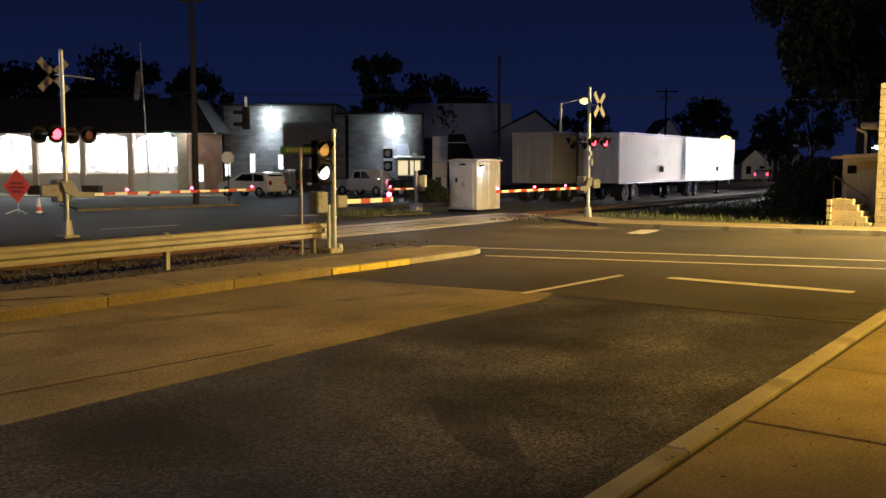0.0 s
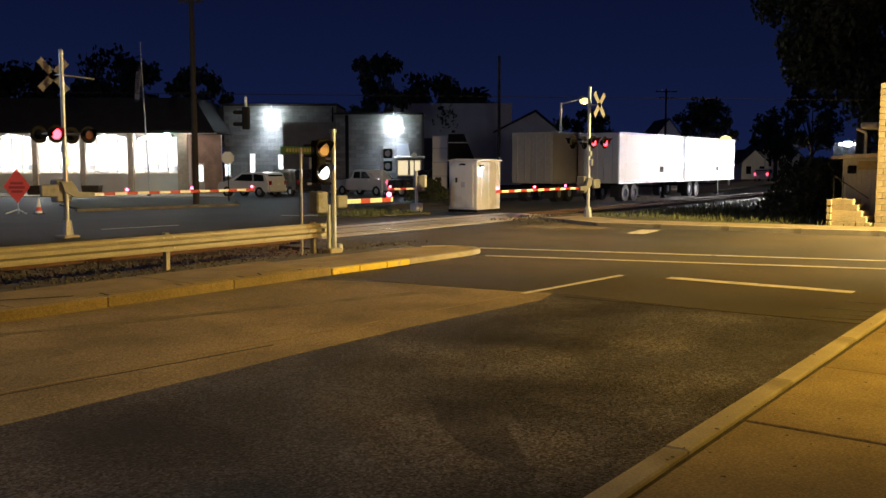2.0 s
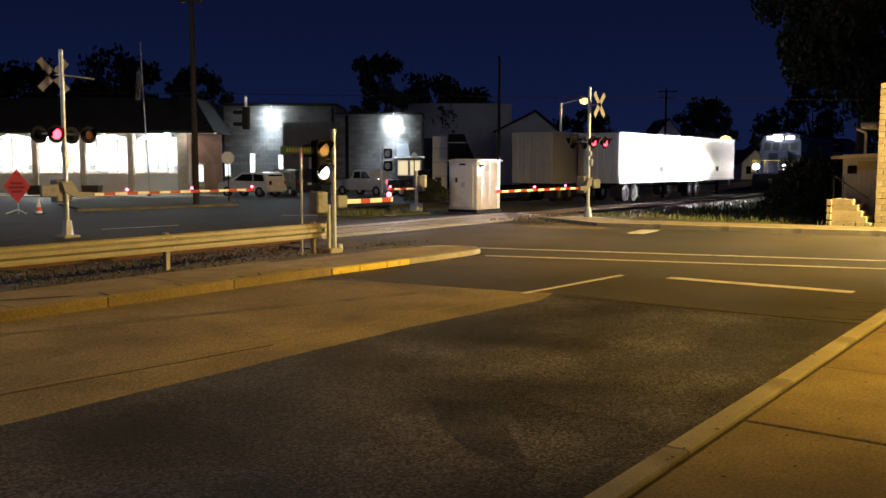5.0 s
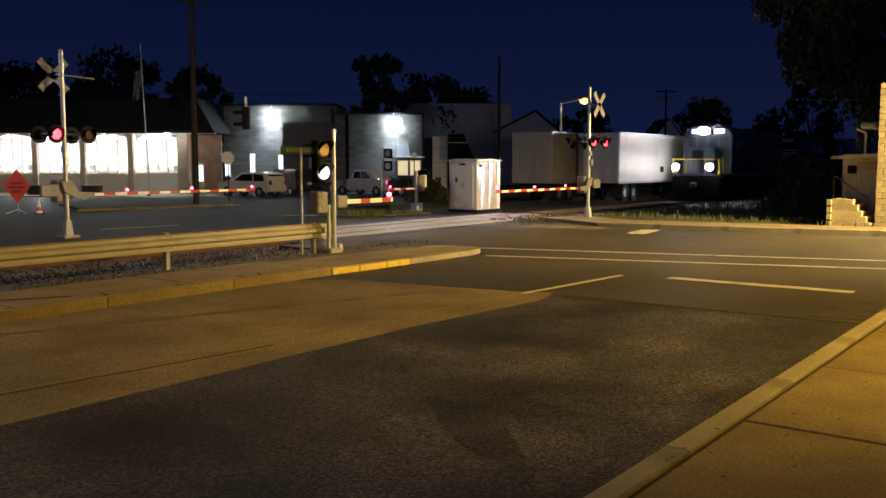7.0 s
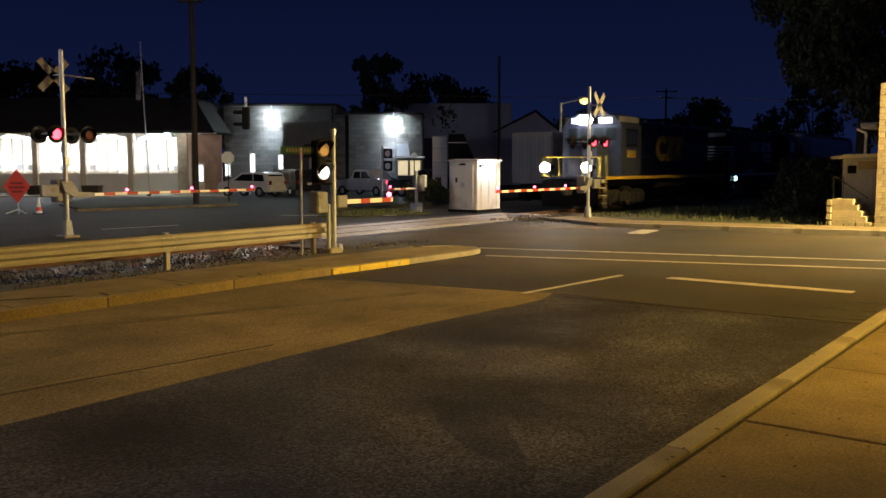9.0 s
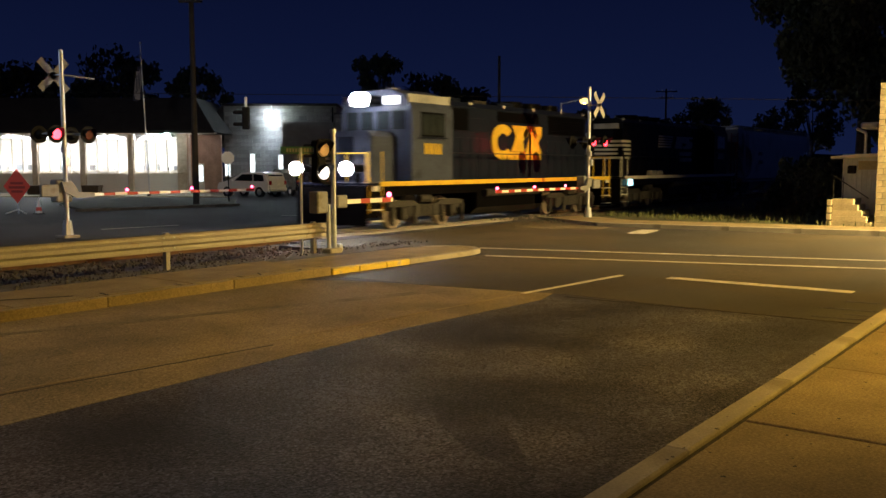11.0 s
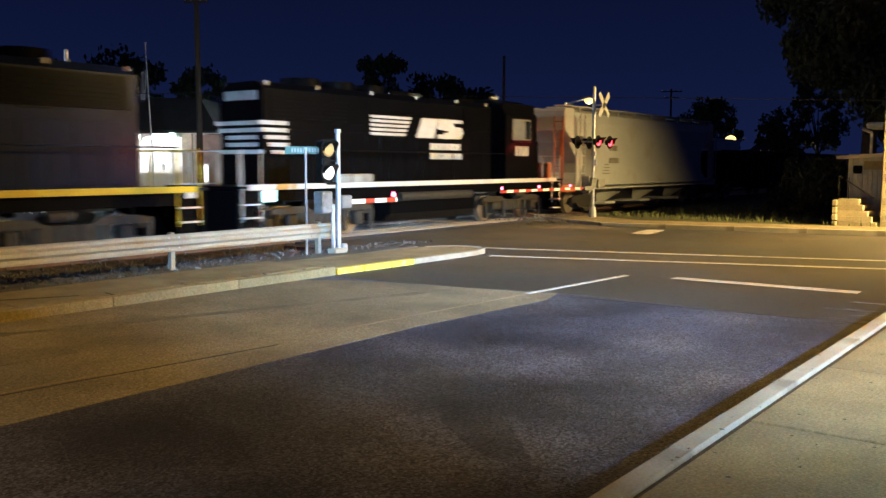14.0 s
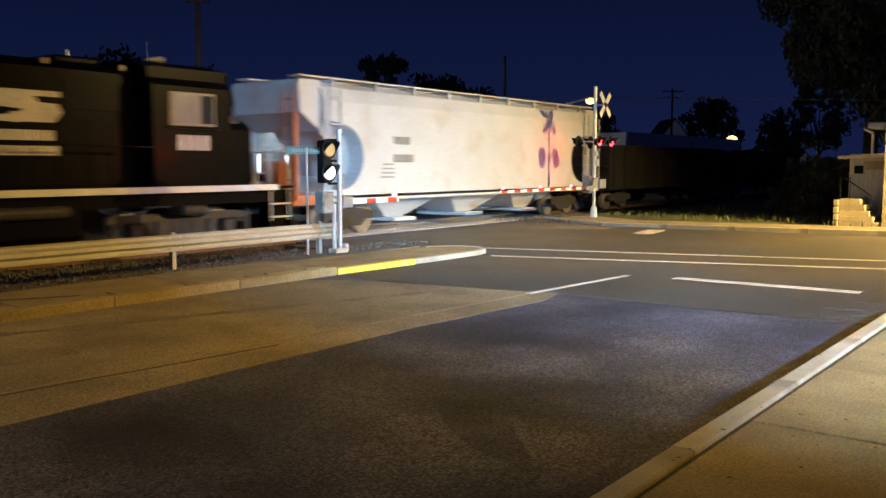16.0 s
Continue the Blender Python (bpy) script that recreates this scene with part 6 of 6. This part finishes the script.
# ---- masonry building and stoop beside the verge ----
def corner_building():
    b = thing("masonry_building", (32.25, 5.5, 0.0), "tan masonry block building at the street corner", "building")
    part("core", S().box((4.04, -5.0, 2.4), (8.0, 9.96, 4.8)), MORTAR, b)
    me = S().box((0, 0, 0), (0.05, 0.385, 0.185), bevel=0.008).mesh("block", BLOCK_TAN)
    half = S().box((0, 0, 0), (0.05, 0.185, 0.185), bevel=0.008).mesh("block", BLOCK_TAN)
    for j in range(24):
        for i in range(8):
            part("block", me, BLOCK_TAN, b).matrix_local = pose(random.uniform(0.006, 0.014), -0.19 - 0.4 * i - 0.2 * (j % 2), 0.1 + 0.2 * j)
        if j % 2:
            part("block", half, BLOCK_TAN, b).matrix_local = pose(0.01, -0.085, 0.1 + 0.2 * j)
    me = S().box((0, 0, 0), (0.385, 0.05, 0.185), bevel=0.008).mesh("block", BLOCK_TAN)
    for j in range(24):
        for i in range(9):
            part("block", me, BLOCK_TAN, b).matrix_local = pose(0.2 + 0.4 * i + 0.2 * (j % 2), random.uniform(-0.01, 0.0), 0.1 + 0.2 * j)
    part("gutter", S().box((1.5, 0.45, 3.45), (1.4, 0.55, 0.22), bevel=0.05), METAL_WALL, b)
    part("downpipe", S().tube((0.9, 0.55, 2.45), (0.9, 0.55, 3.2), 0.05, seg=8), METAL_WALL, b)
    part("downpipe_bend", S().tube((0.9, 0.55, 3.2), (0.9, 0.85, 3.35), 0.05, seg=8), METAL_WALL, b)
    p = thing("porch", (32.5, 5.62, 0.0), "low dim porch with plank wall beside the building", "porch")
    part("plank_wall", S().box((1.4, 0.62, 1.4), (0.12, 1.3, 2.2)), METAL_WALL, p)
    for i in range(8):
        part("plank", S().box((1.32, 0.06 + 0.16 * i, 1.4), (0.03, 0.145, 2.0)), METAL_WALL, p)
    part("porch_roof", S().prism([(-0.1, 2.40), (1.5, 2.32), (1.5, 2.42), (-0.1, 2.52)], 0.5, 1.7, "x"), TRIM_WHITE, p)
    part("lattice", S().box((1.28, 0.3, 2.1), (0.03, 0.9, 0.3)), BLOCK_TAN, p)
    part("meter_box", S().box((1.26, 0.95, 1.95), (0.12, 0.28, 0.28), bevel=0.03), BLACK, p)
    st = thing("stoop", (32.0, 5.6, 0.0), "tan concrete stoop with five steps and thin rail", "steps")
    for k in range(5):
        y0, z1 = 0.14 * k, 0.195 * (k + 1)
        part("step", S().box((0.75, (y0 + 1.22) / 2, z1 - 0.0975), (1.3, 1.22 - y0, 0.19), bevel=0.012), BLOCK_TAN, st)
    r = S()
    for y in (0.9, 1.2):
        r.tube((0.12, y, 0.9), (0.12, y, 1.7), 0.015, seg=6)
    r.tube((0.12, 0.1, 1.0), (0.12, 1.2, 1.75), 0.018, seg=6)
    part("hand_rail", r, BLACK, st)
    for k in range(4):
        part("post_block", S().box((0.06, 1.3, 0.12 + 0.24 * k), (0.18, 0.14, 0.2), bevel=0.01), BLOCK_TAN, st)


corner_building()


# ---- trees ----
def tree(place, height, spread, trunk, leaves, label, seed, low=0.25, leaf=0.35):
    rnd = random.Random(seed)
    t = thing("tree", place, label, "tree", "trees")
    tr = S().tube((0, 0, -0.1), (0.1, 0, height * 0.45), trunk, trunk * 0.6, seg=10)
    limbs = []
    for i in range(9):
        a, z0 = rnd.uniform(0, 6.28), height * rnd.uniform(0.22, 0.45)
        q = (spread * 0.6 * math.cos(a), spread * 0.6 * math.sin(a), height * rnd.uniform(0.55, 0.85))
        tr.tube((0.05, 0, z0), q, trunk * 0.4, trunk * 0.1, seg=6)
        limbs.append(q)
    part("trunk", tr, BARK, t)
    clumps = []
    for i in range(46):
        a, e = rnd.uniform(0, 6.28), rnd.uniform(-0.9, 1)
        r = spread * rnd.uniform(0.35, 1.0) * math.sqrt(max(0.05, 1 - e * e * 0.8))
        clumps.append((r * math.cos(a), r * math.sin(a), height * (low + (1 - low) * (0.5 + 0.46 * e)), spread * rnd.uniform(0.16, 0.34)))
    vs, fs = [], []
    for i in range(leaves):
        cx, cy, cz, cr = clumps[rnd.randrange(len(clumps))]
        d = Vector((rnd.gauss(0, 1), rnd.gauss(0, 1), rnd.gauss(0, 0.8))).normalized() * cr * rnd.uniform(0.3, 1.05)
        c = Vector((cx, cy, cz)) + d
        m = Euler((rnd.uniform(0, 6), rnd.uniform(0, 6), rnd.uniform(0, 6))).to_matrix()
        s = leaf * rnd.uniform(0.6, 1.3)
        n = len(vs)
        vs += [c + m @ Vector(p) * s for p in ((-0.5, 0, 0), (0, -0.32, 0.06), (0.6, 0, 0), (0, 0.32, 0.06))]
        fs.append((n, n + 1, n + 2, n + 3))
    me = bpy.data.meshes.new("crown")
    me.from_pydata([tuple(v) for v in vs], [], fs)
    me.materials.append(FOLIAGE)
    part("crown", me, FOLIAGE, t, "dark uneven leafy crown")
    return t


tree((46.5, 8.6, 0), 14.5, 4.6, 0.42, 34000, "large dark tree beside the verge", 1, 0.38, 0.30)
tree((43.5, 5.0, 0), 15.5, 5.0, 0.45, 34000, "large dark tree behind the masonry building", 2, 0.18, 0.30)
tree(far(-6.5, 88.0), 13.0, 3.0, 0.4, 3500, "dark rounded tree behind the halls", 4, 0.3, 0.5)
tree(far(-1.5, 100.0), 11.5, 4.5, 0.4, 3500, "dark spreading tree behind the warehouse", 5, 0.4, 0.6)
tree(far(3.5, 112.0), 11.4, 4.5, 0.4, 3000, "dark spreading tree behind the warehouse", 15, 0.4, 0.6)
tree(far(-23.0, 84.0), 11.0, 3.0, 0.4, 3500, "dark tree behind the shop", 6, 0.3, 0.5)
tree(far(-33.0, 88.0), 13.0, 5.5, 0.4, 4500, "broad dark tree behind the shop", 7, 0.3, 0.6)
tree(far(-42.0, 90.0), 12.0, 5.0, 0.4, 4000, "broad dark tree behind the shop", 8, 0.3, 0.6)
tree(far(35.0, 118.0), 11.0, 4.2, 0.4, 3500, "distant dark tree by the road", 9, 0.3, 0.55)
tree(far(42.0, 112.0), 9.0, 3.0, 0.3, 3000, "distant tree lit by a street lamp", 10, 0.3, 0.5)
tree(far(49.0, 118.0), 13.0, 4.0, 0.3, 3500, "distant tree lit by a street lamp", 11, 0.3, 0.5)
tree(far(19.0, 120.0), 9.4, 4.5, 0.4, 2500, "distant dark tree behind the trailers", 12, 0.3, 0.6)


def shrub(place, h, r, leaves, label, seed):
    rnd = random.Random(seed)
    s = thing("shrub", place, label, "shrub", "shrubs")
    st = S()
    for i in range(7):
        a = rnd.uniform(0, 6.28)
        st.tube((0, 0, 0), (r * 0.5 * math.cos(a), r * 0.5 * math.sin(a), h * 0.6), 0.04, 0.015, seg=5)
    part("stems", st, BARK, s)
    vs, fs = [], []
    for i in range(leaves):
        a, e = rnd.uniform(0, 6.28), rnd.random()
        k = r * (0.5 + 0.5 * rnd.random()) * (1 - 0.5 * e * e) * (1 + 0.25 * math.sin(3 * a + seed) * math.cos(5 * e))
        c = Vector((k * math.cos(a), k * math.sin(a), 0.08 + e * h * (0.85 + 0.15 * math.sin(4 * a))))
        m = Euler((rnd.uniform(0, 6), rnd.uniform(0, 6), rnd.uniform(0, 6))).to_matrix()
        n = len(vs)
        vs += [c + m @ Vector(p) * 0.2 * rnd.uniform(0.6, 1.3) for p in ((-0.5, 0, 0), (0, -0.32, 0.06), (0.6, 0, 0), (0, 0.32, 0.06))]
        fs.append((n, n + 1, n + 2, n + 3))
    me = bpy.data.meshes.new("leaves")
    me.from_pydata([tuple(v) for v in vs], [], fs)
    me.materials.append(FOLIAGE)
    part("leaves", me, FOLIAGE, s)


shrub((39.5, 9.6, 0), 2.4, 1.7, 3000, "dark dense shrub beside the verge", 21)
shrub((36.8, 8.0, 0), 2.3, 1.5, 2600, "dark dense shrub near the stoop", 22)
shrub((44.5, 9.9, 0), 2.4, 1.5, 3000, "dark dense shrub along the track", 23)
shrub(far(-0.9, 52.0), 1.3, 1.4, 1500, "dark low shrub by the exit gate", 24)


# ---- unseen helper lamp, added for a turning car's sweeping light ----
SWEEP_EMITTER = glow("sweep_light_emitter", (0.32, 0.66, 1.0), 340000)
sweep_mast = thing("sweep_light_helper", (-1.0, -14.0, 0.12), "unseen helper mast whose lamp sweeps cold light over the road", "floodlight mast")
part("pole", S().tube((0, 0, 0), (0, 0, 7.1), 0.11, 0.08, seg=12), GALV, sweep_mast)
part("base_plate", S().box((0, 0, 0.03), (0.5, 0.5, 0.06), bevel=0.01), GALV, sweep_mast)
sweep_head = part("swivel_head", S().box((0, 0, 0), (0.3, 1.1, 0.12), bevel=0.02), BLACK, sweep_mast, "swivelling bar of the unseen light helper")
for y in (0.0,):
    can = part("lamp_can", S().ring((0.38, y, 0.207), (1, 0, -0.16), 0.14, 0.16, 0.84, 18), BLACK, sweep_head)
    part("lamp_lens", S().tube((0.0, y, 0.268), (0.01, y, 0.2664), 0.105, seg=16), SWEEP_EMITTER, can, "unseen emitter for the sweeping cold light")
    part("lamp_back", S().tube((-0.05, y, 0.276), (-0.03, y, 0.273), 0.155, seg=18), BLACK, can)


# ---- motion ----
def rolled(t):
    """How far along the track the train is from where it stands at 14 s."""
    d = t - 14.0
    return -7.76 * d + 0.0305 * d * d


def motions():
    times = [i * 0.5 for i in range(33)]
    for ob, at, turn in ((lead, 5.55, 0), (second, 23.9, 180), (wagon, 41.95, 0), (gondola, 60.0, 0), (gondola_next, 77.1, 0)):
        walk(ob, [(t, pose(at + rolled(t), TRACK, 0.02, 0, 0, turn)) for t in times])
    # the unseen helper lamp swings round like a turning car's headlights
    heading = ((0, 185, 6), (13.3, 182, 6), (13.5, 150, 6), (13.7, 105, 6), (13.95, 58, 4.3), (14.3, 57, 4.0), (14.6, 55, 4), (15.2, 53, 4.5), (16.0, 53, 4.5))
    walk(sweep_head, [(t, pose(0, 0, 7.15, 0, tip, a)) for t, a, tip in heading])
    for piece, i in FLAG_PIECES:
        walk(piece, [(t, pose(-0.07 * i * (1 + 0.3 * math.sin(0.9 * t + 0.6)), 0.05 * i * math.sin(1.3 * t + i), -0.25 * i, 0, 3 + 2 * math.sin(1.1 * t + 0.7 * i) + i, 14 * math.sin(1.7 * t + 0.9 * i))) for t in times])
    spin = [i * 2 / 30 for i in range(241)]
    for w, x, z, parent in WHEELS:
        s = -1 if parent is second else 1
        walk(w, [(t, pose(x, 0, z, 0, s * math.degrees(rolled(t) / 0.505), 0)) for t in spin])


motions()
